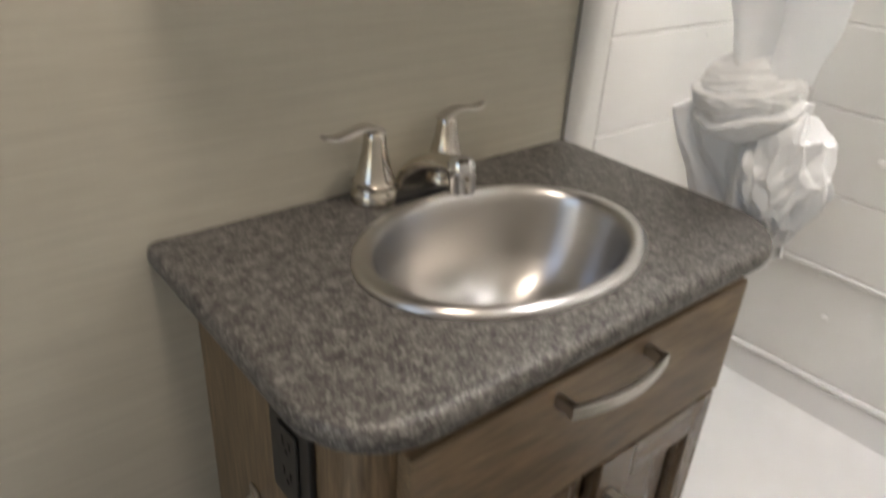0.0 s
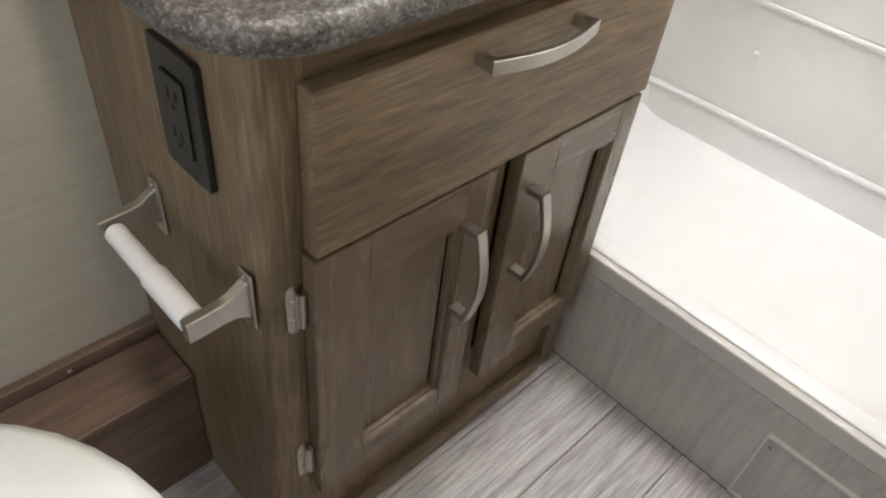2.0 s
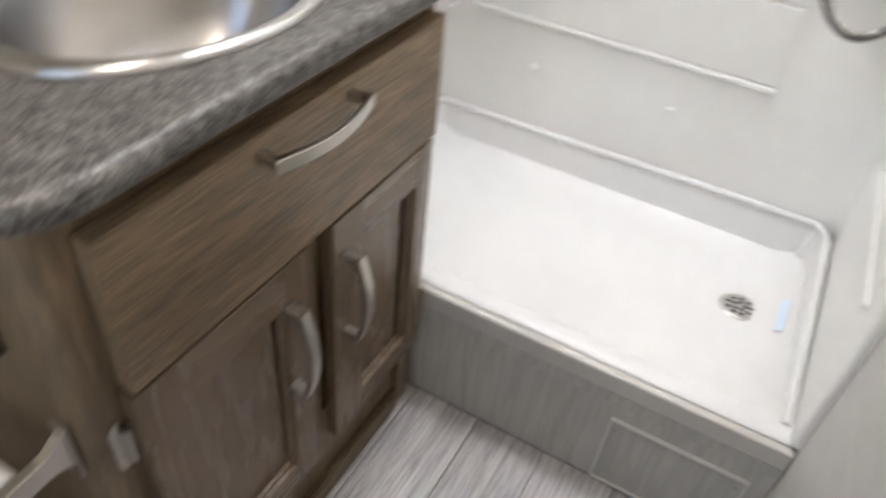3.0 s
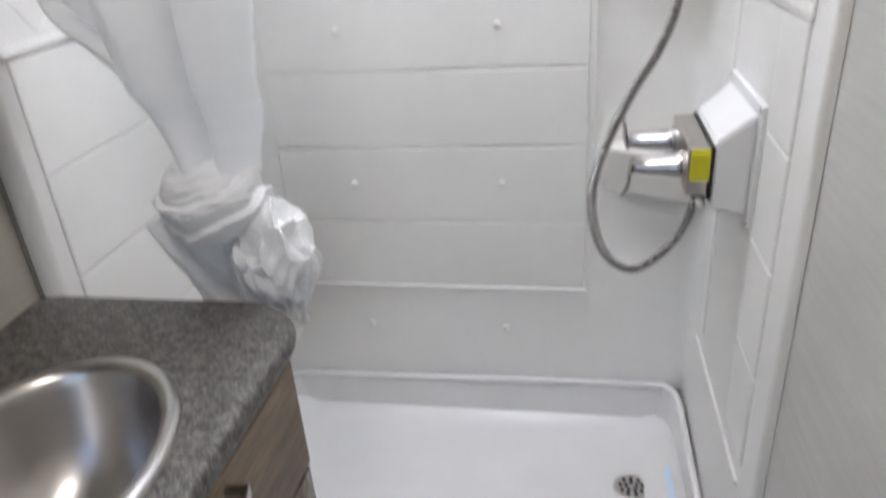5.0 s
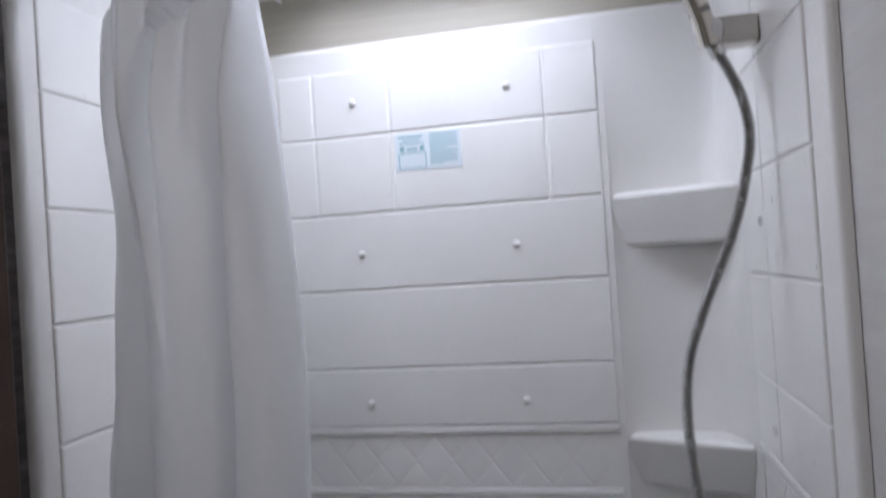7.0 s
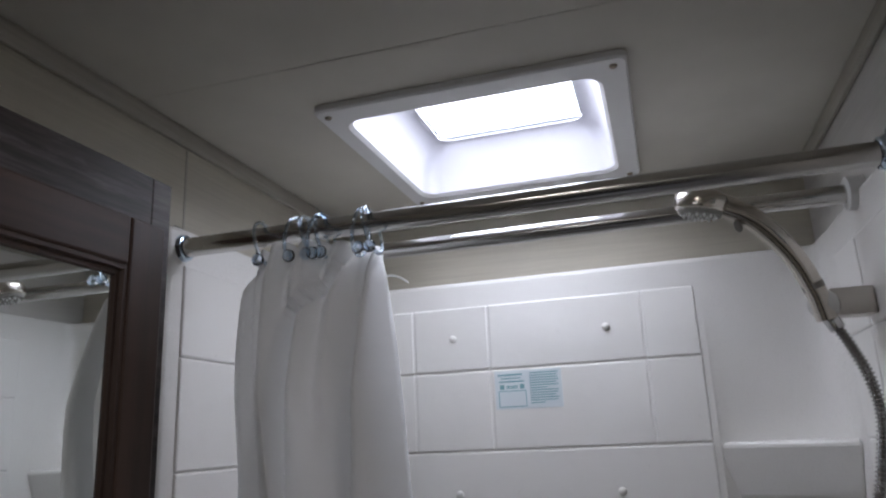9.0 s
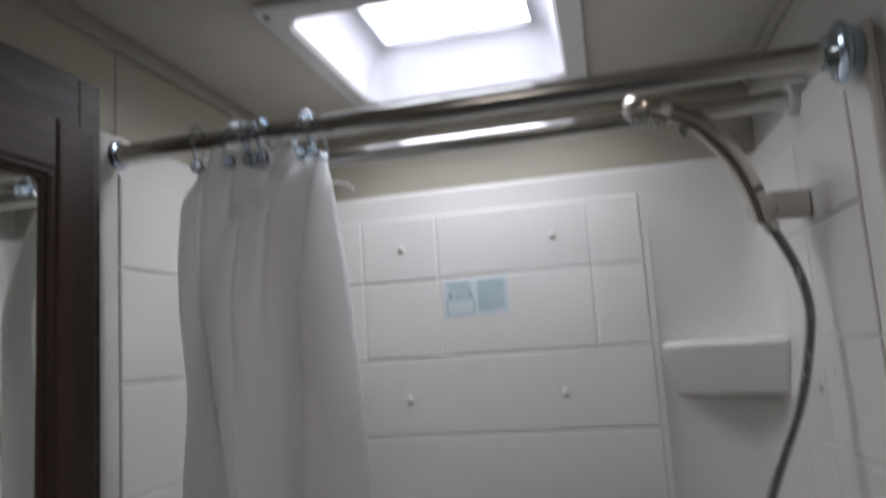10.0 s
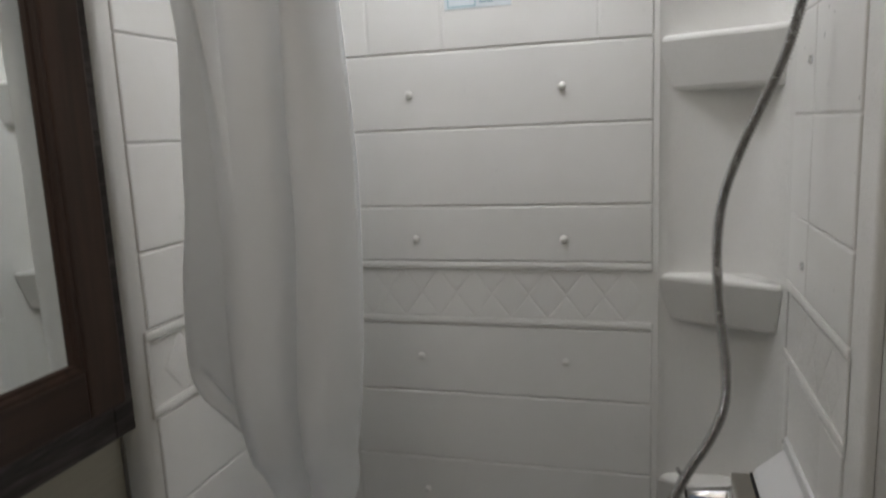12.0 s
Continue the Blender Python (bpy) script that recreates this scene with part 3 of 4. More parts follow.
# instruction sticker with unreadable print
st = thing("instruction_sticker", (SURR_E - 0.0034, -0.377, 1.664), "pale blue instruction sticker with tiny print", "sticker")
bm = bmn()
box(bm, SURR_E - 0.0042, SURR_E - 0.0031, -0.437, -0.318, 1.630, 1.697)
part("sheet", bm, PAPER, st)


def ink(y0, y1, z0, z1):
    bm = box(bmn(), SURR_E - 0.0046, SURR_E - 0.0042, -y1 + 0.002, -y0 + 0.002, z0 - 0.0135, z1 - 0.0135)
    part("print_bar", bm, INK, st)


for y0, y1, z0, z1 in ((0.326, 0.370, 1.7015, 1.7045), (0.332, 0.366, 1.696, 1.698), (0.328, 0.373, 1.690, 1.6925), (0.329, 0.337, 1.678, 1.686), (0.365, 0.373, 1.678, 1.686),
                       (0.341, 0.361, 1.682, 1.684), (0.341, 0.361, 1.679, 1.681), (0.326, 0.376, 1.674, 1.6755), (0.326, 0.3275, 1.647, 1.674), (0.3745, 0.376, 1.647, 1.674), (0.326, 0.376, 1.647, 1.6485)):
    ink(y0, y1, z0, z1)
for k in range(13):
    ink(0.383, 0.383 + (0.050, 0.048, 0.049, 0.051, 0.046, 0.050, 0.030, 0.050, 0.049, 0.044, 0.050, 0.048, 0.025)[k], 1.7035 - k * 0.0043, 1.7052 - k * 0.0043)

# ---------------------------------------------------------------- shower pan and its front
pan = thing("shower_pan", (0.89, -0.46, 0.18), "white plastic shower pan with rounded rim", "shower pan")
bm = bmn()
X0, X1, Y0, Y1 = 0.612, 1.1495, S_WALL + 0.0035, -0.002
def loop_at(d, z, r):
    return [(x, y, z) for x, y in rounded(X0 + d[0], X1 - d[1], Y0 + d[2], Y1 - d[3], r, 6)]
ring_between(bm, [loop_at((0, 0, 0, 0), 0.02, 0.008), loop_at((0, 0, 0, 0), 0.250, 0.008), loop_at((0.004, 0.002, 0.002, 0.002), 0.254, 0.010),
                  loop_at((0.024, 0.002, 0.002, 0.002), 0.254, 0.02), loop_at((0.032, 0.004, 0.012, 0.034), 0.251, 0.03)])
# the ledge rises towards the walls
rows = [loop_at((0.032, 0.004, 0.012, 0.034), 0.251, 0.03), loop_at((0.040, 0.020, 0.022, 0.042), 0.247, 0.04), loop_at((0.050, 0.036, 0.034, 0.052), 0.228, 0.05),
        loop_at((0.062, 0.050, 0.046, 0.064), 0.212, 0.06), loop_at((0.10, 0.09, 0.075, 0.10), 0.200, 0.07), loop_at((0.20, 0.17, 0.10, 0.30), 0.188, 0.06)]
made = ring_between(bm, rows)
bm.faces.new(made[-1])
bmesh.ops.remove_doubles(bm, verts=bm.verts, dist=0.0001)
part("basin", bm, PAN, pan, angle=60)
bm = bmn()   # raised rim along the back and sides
path_ = [(0.64, SURR_N - 0.010, 0.252), (0.95, SURR_N - 0.010, 0.264), (1.07, SURR_N - 0.012, 0.270), (1.104, SURR_N - 0.030, 0.272), (1.110, -0.12, 0.273), (1.111, -0.45, 0.278),
         (1.111, -0.79, 0.283), (1.100, -0.838, 0.283), (1.065, -0.854, 0.279), (0.95, -0.857, 0.270), (0.64, -0.858, 0.254)]
sweep(bm, spline(path_, 6), lambda s: (0.007, 0.007), 10, (0, 0, 1))
part("rim", bm, PAN, pan, "rounded raised rim")
bm = bmn()   # upright between the rim and the basin
lo = spline([(p[0] + (0.95 - p[0]) * 0.10, p[1] + (-0.45 - p[1]) * 0.045, 0.2085) for p in path_], 6)
hi = spline([(p[0], p[1], p[2] + 0.006) for p in path_], 6)
va, vb = [bm.verts.new(p) for p in lo], [bm.verts.new(p) for p in hi]
for k in range(len(va) - 1):
    bm.faces.new((va[k], va[k + 1], vb[k + 1], vb[k]))
part("rim_skirt", bm, PAN, pan, angle=60)
drain = part("drain", lathe(bmn(), [(0.0335, 0), (0.0335, 0.003), (0.031, 0.0045), (0.026, 0.004), (0.001, 0.0035)], Matrix.Translation((0.924, -0.762, 0.1875)), 28), STEEL, pan, "round steel drain strainer")
for r, n in ((0.010, 5), (0.020, 9)):
    for k in range(n):
        a = math.tau * k / n
        bm = lathe(bmn(), [(0.0042, 0), (0.0042, 0.0006)], Matrix.Translation((0.924 + r * math.cos(a), -0.762 + r * math.sin(a), 0.1915)), 10)
        part("hole", bm, DARK, drain)
bm = bmn()
box(bm, 0.87, 0.955, -0.8335, -0.8205, 0.216, 0.217)
bmesh.ops.rotate(bm, verts=bm.verts, cent=(0.91, -0.827, 0.2165), matrix=Matrix.Rotation(radians(-32), 3, "X"))
solid("pan_sticker", bm, BLUE, "small pale blue sticker on the shower pan", "sticker")

apron = part("apron", box(bmn(), 0.601, 0.611, S_WALL + 0.001, -0.02, 0.0, 0.213), APRON, pan, "pale wood-look panel below the pan")
part("top_trim", box(bmn(), 0.5975, 0.6116, S_WALL + 0.0015, -0.02, 0.213, 0.2480, 0.003, 3), EDGE, apron, "beige rounded edge strip")
part("strip", box(bmn(), 0.5985, 0.6005, S_WALL + 0.0015, -0.02, 0.190, 0.2125, 0.0008, 1), APRON, apron)
bm = bmn()
hatch = [(-0.852, 0.006), (-0.644, 0.006), (-0.644, 0.160), (-0.852, 0.160)]
inner = [(-0.8485, 0.0095), (-0.6475, 0.0095), (-0.6475, 0.1565), (-0.8485, 0.1565)]
rows = [[(0.601, y, z) for y, z in hatch], [(0.5945, y, z) for y, z in hatch], [(0.5945, y, z) for y, z in inner], [(0.5988, y, z) for y, z in inner]]
ring_between(bm, rows)
part("hatch_frame", bm, FRAME, apron, "thin pale raised frame", angle=20)
part("access_hatch", box(bmn(), 0.5988, 0.6008, inner[0][0], inner[1][0], inner[0][1], inner[2][1]), APRON, apron, "removable hatch panel")
for y, z in ((-0.656, 0.136), (-0.840, 0.136)):
    screw(apron, (0.5988, y, z), (-1, 0, 0), 0.0028)

# ---------------------------------------------------------------- vanity cabinet
FR, DR = -0.299, -0.319          # face of the frame, face of drawer and doors
CX0, CX1, CTOP = 0.040, 0.578, 0.7525
van = thing("vanity_cabinet", (0.31, -0.15, 0), "grey-brown walnut-look bathroom vanity cabinet with drawer and two doors", "cabinet")
bm = bmn()      # left side with its rounded front corner
prism(bm, [(CX0, -0.001), (CX0, FR + 0.030)] + [(CX0 + 0.030 - 0.030 * math.cos(radians(a)), FR + 0.030 - 0.030 * math.sin(radians(a))) for a in (15, 30, 45, 60, 75, 90)] +
      [(CX0 + 0.048, FR), (CX0 + 0.048, FR + 0.010), (CX0 + 0.015, FR + 0.032), (CX0 + 0.015, -0.001)], 0.0005, CTOP, "z")
part("side_panel", bm, WOOD_V, van, angle=40)
part("side_panel", box(bmn(), CX1 - 0.015, CX1, -0.001, FR + 0.015, 0.0005, CTOP), WOOD_V, van)
part("back_panel", box(bmn(), CX0 + 0.016, CX1 - 0.016, -0.012, -0.002, 0.01, CTOP), WOOD_V, van)
part("top_rail", box(bmn(), CX0 + 0.0485, CX1 - 0.031, FR, FR + 0.014, 0.690, CTOP, 0.001), WOOD_H, van)
part("mid_rail", box(bmn(), CX0 + 0.0485, CX1 - 0.031, FR, FR + 0.014, 0.535, 0.575, 0.001), WOOD_H, van)
part("stile", box(bmn(), CX1 - 0.0305, CX1 + 0.0006, FR, FR + 0.014, 0.0008, CTOP - 0.0004, 0.001), WOOD_V, van)
part("stile", box(bmn(), 0.308, 0.345, FR + 0.0006, FR + 0.014, 0.150, 0.5345, 0.001), WOOD_V, van)
part("bottom_rail", box(bmn(), CX0 + 0.0485, CX1 - 0.031, FR - 0.004, FR + 0.014, 0.0008, 0.038, 0.003, 2), WOOD_H, van)
part("kick_panel", box(bmn(), CX0 + 0.0485, CX1 - 0.031, FR + 0.012, FR + 0.020, 0.038, 0.190), WOOD_V, van)
part("deck", box(bmn(), CX0 + 0.016, CX1 - 0.016, FR + 0.021, -0.013, 0.10, 0.112), WOOD_H, van)


def pull(parent, a, b):
    """A bowed flat bar pull between two feet on the front."""
    a, b = Vector(a), Vector(b)
    d = (b - a).normalized()
    side = d.cross(Vector((0, -1, 0)))
    bm = bmn()
    pts = []
    for k in range(15):
        s = k / 14
        bow = 0.020 + 0.014 * math.sin(math.pi * s)
        pts.append(a + (b - a) * s + Vector((0, -bow, 0)))
    bar(bm, pts, lambda s: 0.0135, lambda s: 0.0052 + 0.002 * abs(2 * s - 1), side)
    for e, sgn in ((a, 1), (b, -1)):
        p = e + d * sgn * 0.0045
        bar(bm, [p + Vector((0, -0.0003, 0)), p + Vector((0, -0.012, 0)), p + Vector((0, -0.0235, 0))], lambda s: 0.0128, lambda s: 0.0085, side)
    return part("handle", bm, NICKEL, parent, "brushed nickel bow handle", angle=30)


bm = box(bmn(), 0.081, 0.569, DR, FR - 0.0008, 0.551, 0.709, 0.0018, 2)
drw = part("drawer_front", bm, WOOD_H, van, "flat drawer front with lengthwise grain")
pull(drw, (0.243, DR, 0.689), (0.385, DR, 0.689))


def cab_door(x0, x1, z0, z1, hx, hz0, hz1, hinge_x):
    root = part("door", box(bmn(), x0 + 0.050, x1 - 0.050, DR + 0.013, FR - 0.0012, z0 + 0.045, z1 - 0.050), DOOR, van, "framed brown door with recessed panel")
    s = 0.062
    for nm, b, mat in (("stile", (x0, x0 + s, z0, z1), DOOR), ("stile", (x1 - s * 0.62, x1, z0, z1), DOOR)) if x0 < 0.2 else (("stile", (x0, x0 + s, z0, z1), DOOR), ("stile", (x1 - s * 0.55, x1, z0, z1), DOOR)):
        part(nm, box(bmn(), b[0], b[1], DR, FR - 0.001, b[2], b[3], 0.0012, 2), mat, root)
    xr = x1 - (s * 0.62 if x0 < 0.2 else s * 0.55)
    xl = x0 + s
    for z_a, z_b in ((z0, z0 + 0.040), (z1 - 0.054, z1)):
        part("rail", box(bmn(), xl + 0.0001, xr - 0.0001, DR + 0.0001, FR - 0.001, z_a, z_b, 0.0008, 1), DOOR_H, root)
    bm = bmn()       # stepped bead round the panel
    A = [(xl, z0 + 0.040), (xr, z0 + 0.040), (xr, z1 - 0.054), (xl, z1 - 0.054)]

    def inset(d, y):
        return [(x + d * sx, y, z + d * sz) for (x, z), (sx, sz) in zip(A, ((1, 1), (-1, 1), (-1, -1), (1, -1)))]

    ring_between(bm, [inset(-0.001, DR + 0.0015), inset(0.0015, DR + 0.0015), inset(0.0032, DR + 0.0068), inset(0.0062, DR + 0.0076), inset(0.0080, DR + 0.0135)])
    part("bead", bm, DOOR, root, angle=20)
    pull(root, (hx, DR, hz1), (hx, DR, hz0))
    if hinge_x is not None:
        for hz in (0.483, 0.230):
            bm = bmn()
            prism(bm, rounded(hinge_x - 0.014, hinge_x - 0.003, hz - 0.031, hz + 0.031, (0.010, 0.002, 0.002, 0.010), 5), FR - 0.0022, FR - 0.0002, "y")
            sweep(bm, [(hinge_x, FR - 0.006, hz - 0.022), (hinge_x, FR - 0.006, hz + 0.022)], 0.0042, 10)
            box(bm, hinge_x - 0.006, hinge_x, FR - 0.006, FR - 0.002, hz - 0.022, hz + 0.022)
            part("hinge", bm, NICKEL, root, "small nickel hinge")
            for dz in (-0.012, 0.012):
                screw(van, (hinge_x - 0.0085, FR - 0.0022, hz + dz), (0, -1, 0), 0.0028, NICKEL)
    return root


cab_door(0.078, 0.305, 0.164, 0.547, 0.267, 0.364, 0.497, 0.0735)
cab_door(0.348, 0.564, 0.164, 0.547, 0.370, 0.364, 0.497, None)

# countertop: a slab with rounded corners, a rounded edge and the hole for the basin
ctop = thing("countertop", (0.3, -0.17, 0.76), "speckled dark grey granite-look countertop with rounded corners", "countertop")
BAS = (0.2940, -0.189)


def slab():
    bm = bmn()
    n = 10
    outer = rounded(0.0, 0.592, -0.350, -0.0008, (0.078, 0.078, 0.0, 0.0), n)
    # evenly follow the outline
    pts = []
    for (ax, ay), (bx, by) in zip(outer, outer[1:] + outer[:1]):
        seg = max(1, int(math.hypot(bx - ax, by - ay) / 0.02))
        pts += [(ax + (bx - ax) * k / seg, ay + (by - ay) * k / seg) for k in range(seg)]
    hole = []
    for x, y in pts:
        a = math.atan2((y - BAS[1]) / 0.112, (x - BAS[0]) / 0.154)
        hole.append((BAS[0] + 0.154 * math.cos(a), BAS[1] + 0.112 * math.sin(a)))

    def off(d):
        """The outline moved inwards by d, but not at the wall."""
        return [(x + d * (BAS[0] - x) / 0.30 * (1 if abs(x - 0.295) > 0.0 else 0), y + d * max(-1.0, min(1.0, (BAS[1] - y) / 0.165)) * (1 if y < -0.01 else 0)) for x, y in pts]

    z1, z0 = 0.778, 0.753
    rows = [[(x, y, z0) for x, y in off(0.022)], [(x, y, z0) for x, y in off(0.006)], [(x, y, z0 + 0.003) for x, y in off(0.0015)], [(x, y, z0 + 0.008) for x, y in off(0.0)],
            [(x, y, z1 - 0.010) for x, y in off(0.0)], [(x, y, z1 - 0.0045) for x, y in off(0.0018)], [(x, y, z1 - 0.0012) for x, y in off(0.005)], [(x, y, z1) for x, y in off(0.011)],
            [(x, y, z1) for x, y in hole], [(x, y, z0) for x, y in hole], [(x, y, z0) for x, y in off(0.022)]]
    made = ring_between(bm, rows)
    bmesh.ops.remove_doubles(bm, verts=bm.verts, dist=0.00005)
    return bm


part("slab", slab(), GRANITE, ctop, angle=40)

# steel basin
sink = thing("sink", (*BAS, 0.70), "oval brushed stainless steel drop-in sink", "sink")
A0, B0 = 0.168, 0.125
prof = [(1.0, 0.0005), (1.0, 0.003), (0.985, 0.0062), (0.955, 0.0080), (0.915, 0.0078), (0.880, 0.0055), (0.862, 0.0010), (0.850, -0.010), (0.825, -0.035), (0.780, -0.065), (0.690, -0.092), (0.540, -0.110), (0.340, -0.118), (0.150, -0.121)]
bm = bmn()
n = 64
rings = []
for r, z in prof:
    k = 1.0 if r > 0.8 else 1.0 + 0.05 * (1 - r)
    rings.append([bm.verts.new((BAS[0] + A0 * r * math.cos(math.tau * i / n), BAS[1] + (B0 - 0.002) * r * k * math.sin(math.tau * i / n), 0.778 + z)) for i in range(n)])
for a, b in zip(rings, rings[1:]):
    for i in range(n):
        bm.faces.new((a[i], a[(i + 1) % n], b[(i + 1) % n], b[i]))
part("bowl", bm, SPUN, sink, angle=80)
part("sink_drain", lathe(bmn(), [(0.030, 0), (0.029, 0.002), (0.020, 0.0015), (0.018, -0.004), (0.001, -0.005)], Matrix.Translation((BAS[0], BAS[1], 0.778 - 0.1205)), 24), CHROME, sink, "chrome drain ring")

# faucet
FX, FY, FZ = 0.290, -0.032, 0.778
fau = thing("faucet", (FX, FY, FZ), "brushed nickel centerset faucet with two lever handles", "faucet")
bm = bmn()
base = []
for k in range(40):
    a = math.tau * k / 40
    base.append((FX + (0.050 if math.cos(a) > 0 else -0.050) + 0.026 * math.cos(a), FY + 0.026 * math.sin(a)))
ring_between(bm, [[(FX + (x - FX) * f, FY + (y - FY) * g, FZ + h) for x, y in base] for f, g, h in ((0.96, 0.90, 0.0004), (0.96, 0.90, 0.005), (0.94, 0.84, 0.0065), (0.1, 0.02, 0.0070))])
part("base", bm, BLACK, fau, "dark base plate", angle=50)
for sx, yaw in ((-1, 184), (1, 8)):
    c = Vector((FX + sx * 0.050, FY, FZ + 0.010))
    bm = lathe(bmn(), [(0.0245, -0.0094), (0.0262, -0.0085), (0.0262, 0.0025), (0.0250, 0.0045), (0.0235, 0.0065), (0.0232, 0.009), (0.0250, 0.0105), (0.0250, 0.0150), (0.0225, 0.0175), (0.0218, 0.0195), (0.0205, 0.0230), (0.0168, 0.036), (0.0138, 0.050), (0.0122, 0.062), (0.0118, 0.068), (0.0100, 0.0705), (0.001, 0.071)], Matrix.Translation(c), 32)
    hd = part("handle_body", bm, SATIN, fau, "tapered ribbed handle", angle=40)
    d = Vector((math.cos(radians(yaw)), math.sin(radians(yaw)), 0))
    up = Vector((0, 0, 1))
    pts = [c + d * r + up * z for r, z in ((-0.009, 0.0685), (0.004, 0.0745), (0.018, 0.0765), (0.034, 0.0735), (0.050, 0.0715), (0.066, 0.0755))]
    bm = bmn()
    sweep(bm, spline(pts, 5), lambda s: (0.0042 - 0.0020 * s, 0.0100 - 0.003 * s if s < 0.9 else 0.0045), 12, (0, 0, 1))
    part("lever", bm, NICKEL, hd, angle=50)
bm = bmn()
pts = [(FX, FY, FZ + 0.006), (FX, FY - 0.003, FZ + 0.020), (FX, FY - 0.013, FZ + 0.034), (FX, FY - 0.030, FZ + 0.0455), (FX, FY - 0.050, FZ + 0.0535), (FX, FY - 0.072, FZ + 0.0575), (FX, FY - 0.088, FZ + 0.0575)]
sweep(bm, spline(pts, 6), lambda s: (0.0145 + 0.007 * (1 - s), 0.0088 + 0.005 * (1 - s) ** 2), 20, (1, 0, 0))
part("spout", bm, SATIN, fau, angle=60)
bm = lathe(bmn(), [(0.0105, 0.0145), (0.0140, 0.012), (0.0155, 0.006), (0.0155, -0.006), (0.0140, -0.0085), (0.0135, -0.020), (0.0120, -0.0235), (0.001, -0.0235)], axes((FX, FY - 0.087, FZ + 0.0545), (0, 0.14, 1)), 24)
part("aerator", bm, CHROME, fau, "polished outlet ring")

# black socket on the cabinet's side
so = thing("power_socket", (0.04, -0.19, 0.64), "black power socket on the side of the vanity", "socket")
part("plate", prism(bmn(), rounded(-0.245, -0.174, 0.594, 0.709, 0.004, 3), 0.0335, 0.0398, "x", 0.0015, 2), BLACK, so)
face = part("insert", prism(bmn(), rounded(-0.226, -0.192, 0.617, 0.686, 0.002, 3), 0.0310, 0.0334, "x", 0.0008, 1), BLACK, so)
for z in (0.635, 0.670):
    for y in (-0.215, -0.203):
        part("slot", box(bmn(), 0.0306, 0.0309, y - 0.001, y + 0.001, z - 0.005, z + 0.005), DARK, face)
    part("slot", lathe(bmn(), [(0.0022, 0), (0.0022, 0.0004)], axes((0.0309, -0.209, z - 0.010), (-1, 0, 0)), 8), DARK, face)

# paper holder
tp = thing("toilet_paper_holder", (0.04, -0.186, 0.515), "nickel toilet paper holder with empty white roller", "toilet paper holder")
for y in (-0.114, -0.274):
    bm = bmn()
    box(bm, 0.0365, 0.0398, y - 0.010, y + 0.010, 0.462, 0.530, 0.0015, 2)
    pts = [(0.038, y, 0.498), (0.030, y, 0.498), (0.022, y, 0.497), (0.012, y, 0.4965), (-0.004, y, 0.4955), (-0.022, y, 0.495)]
    bar(bm, pts, lambda s: 0.046 - 0.022 * min(1, s * 2.2), lambda s: 0.0105, (0, 0, 1))
    arm = part("arm", bm, NICKEL, tp, "flat tapered nickel arm", angle=30)
    screw(arm, (0.0365, y, 0.523), (-1, 0, 0), 0.003)
bm = lathe(bmn(), [(0.007, 0.0), (0.0125, 0.002), (0.0130, 0.068), (0.0120, 0.070), (0.0108, 0.072), (0.0105, 0.142), (0.007, 0.144)], axes((-0.011, -0.268, 0.495), (0, 1, 0)), 24)
part("roller", bm, WHITE, tp, "white two-part plastic roller")

# low wooden box behind the toilet
lowbox = thing("wooden_box", (-0.4, -0.05, 0.0), "low brown wooden box along the wall behind the toilet", "box")
part("lid", box(bmn(), W_WALL + 0.002, 0.0385, -0.106, -0.001, 0.200, 0.213, 0.002, 2), LOWWOOD, lowbox)
part("front", box(bmn(), W_WALL + 0.002, 0.0385, -0.100, -0.088, 0.0005, 0.1995), LOWWOOD, lowbox)
screw(lowbox, (-0.075, -0.017, 0.225), (0, -1, 0), 0.004)

# toilet
wc = thing("toilet", (-0.33, -0.36, 0.0), "cream white plastic toilet with closed lid", "toilet")
WC = (-0.297, -0.395)


def oval(bm, rows, n=40):
    loops = []
    for ax, ay, dy, z in rows:
        loops.append([(WC[0] + ax * math.cos(math.tau * k / n), WC[1] + dy + ay * math.sin(math.tau * k / n), z) for k in range(n)])
    made = ring_between(bm, loops)
    bm.faces.new(list(reversed(made[0])))
    bm.faces.new(made[-1])
    return bm


part("bowl", oval(bmn(), [(0.13, 0.17, 0.0, 0.0005), (0.125, 0.165, 0.0, 0.05), (0.11, 0.15, 0.0, 0.16), (0.14, 0.18, 0, 0.28), (0.185, 0.215, 0, 0.38), (0.190, 0.220, 0, 0.400), (0.17, 0.20, 0, 0.405)]), CHINA, wc, angle=60)
part("seat", oval(bmn(), [(0.185, 0.215, 0, 0.4055), (0.196, 0.226, 0, 0.409), (0.198, 0.228, 0, 0.418), (0.192, 0.222, 0, 0.424)]), CHINA, wc, angle=60)
part("lid", oval(bmn(), [(0.196, 0.226, 0, 0.4245), (0.201, 0.231, 0, 0.429), (0.200, 0.230, 0, 0.440), (0.188, 0.218, 0, 0.448), (0.13, 0.16, 0, 0.452), (0.02, 0.02, 0, 0.453)]), CHINA, wc, "smooth cream lid", angle=60)

# ---------------------------------------------------------------- mirror cabinet
mc = thing("mirror_cabinet", (0.25, -0.07, 1.5), "dark brown medicine cabinet with a mirrored door", "mirror cabinet")
MX0, MX1, MZ0, MZ1, MY = 0.020, 0.493, 1.106, 1.875, -0.104
part("body", box(bmn(), MX0 + 0.004, MX1 - 0.004, -0.0895, -0.0005, MZ0 + 0.004, MZ1 - 0.004), ESPRESSO, mc)
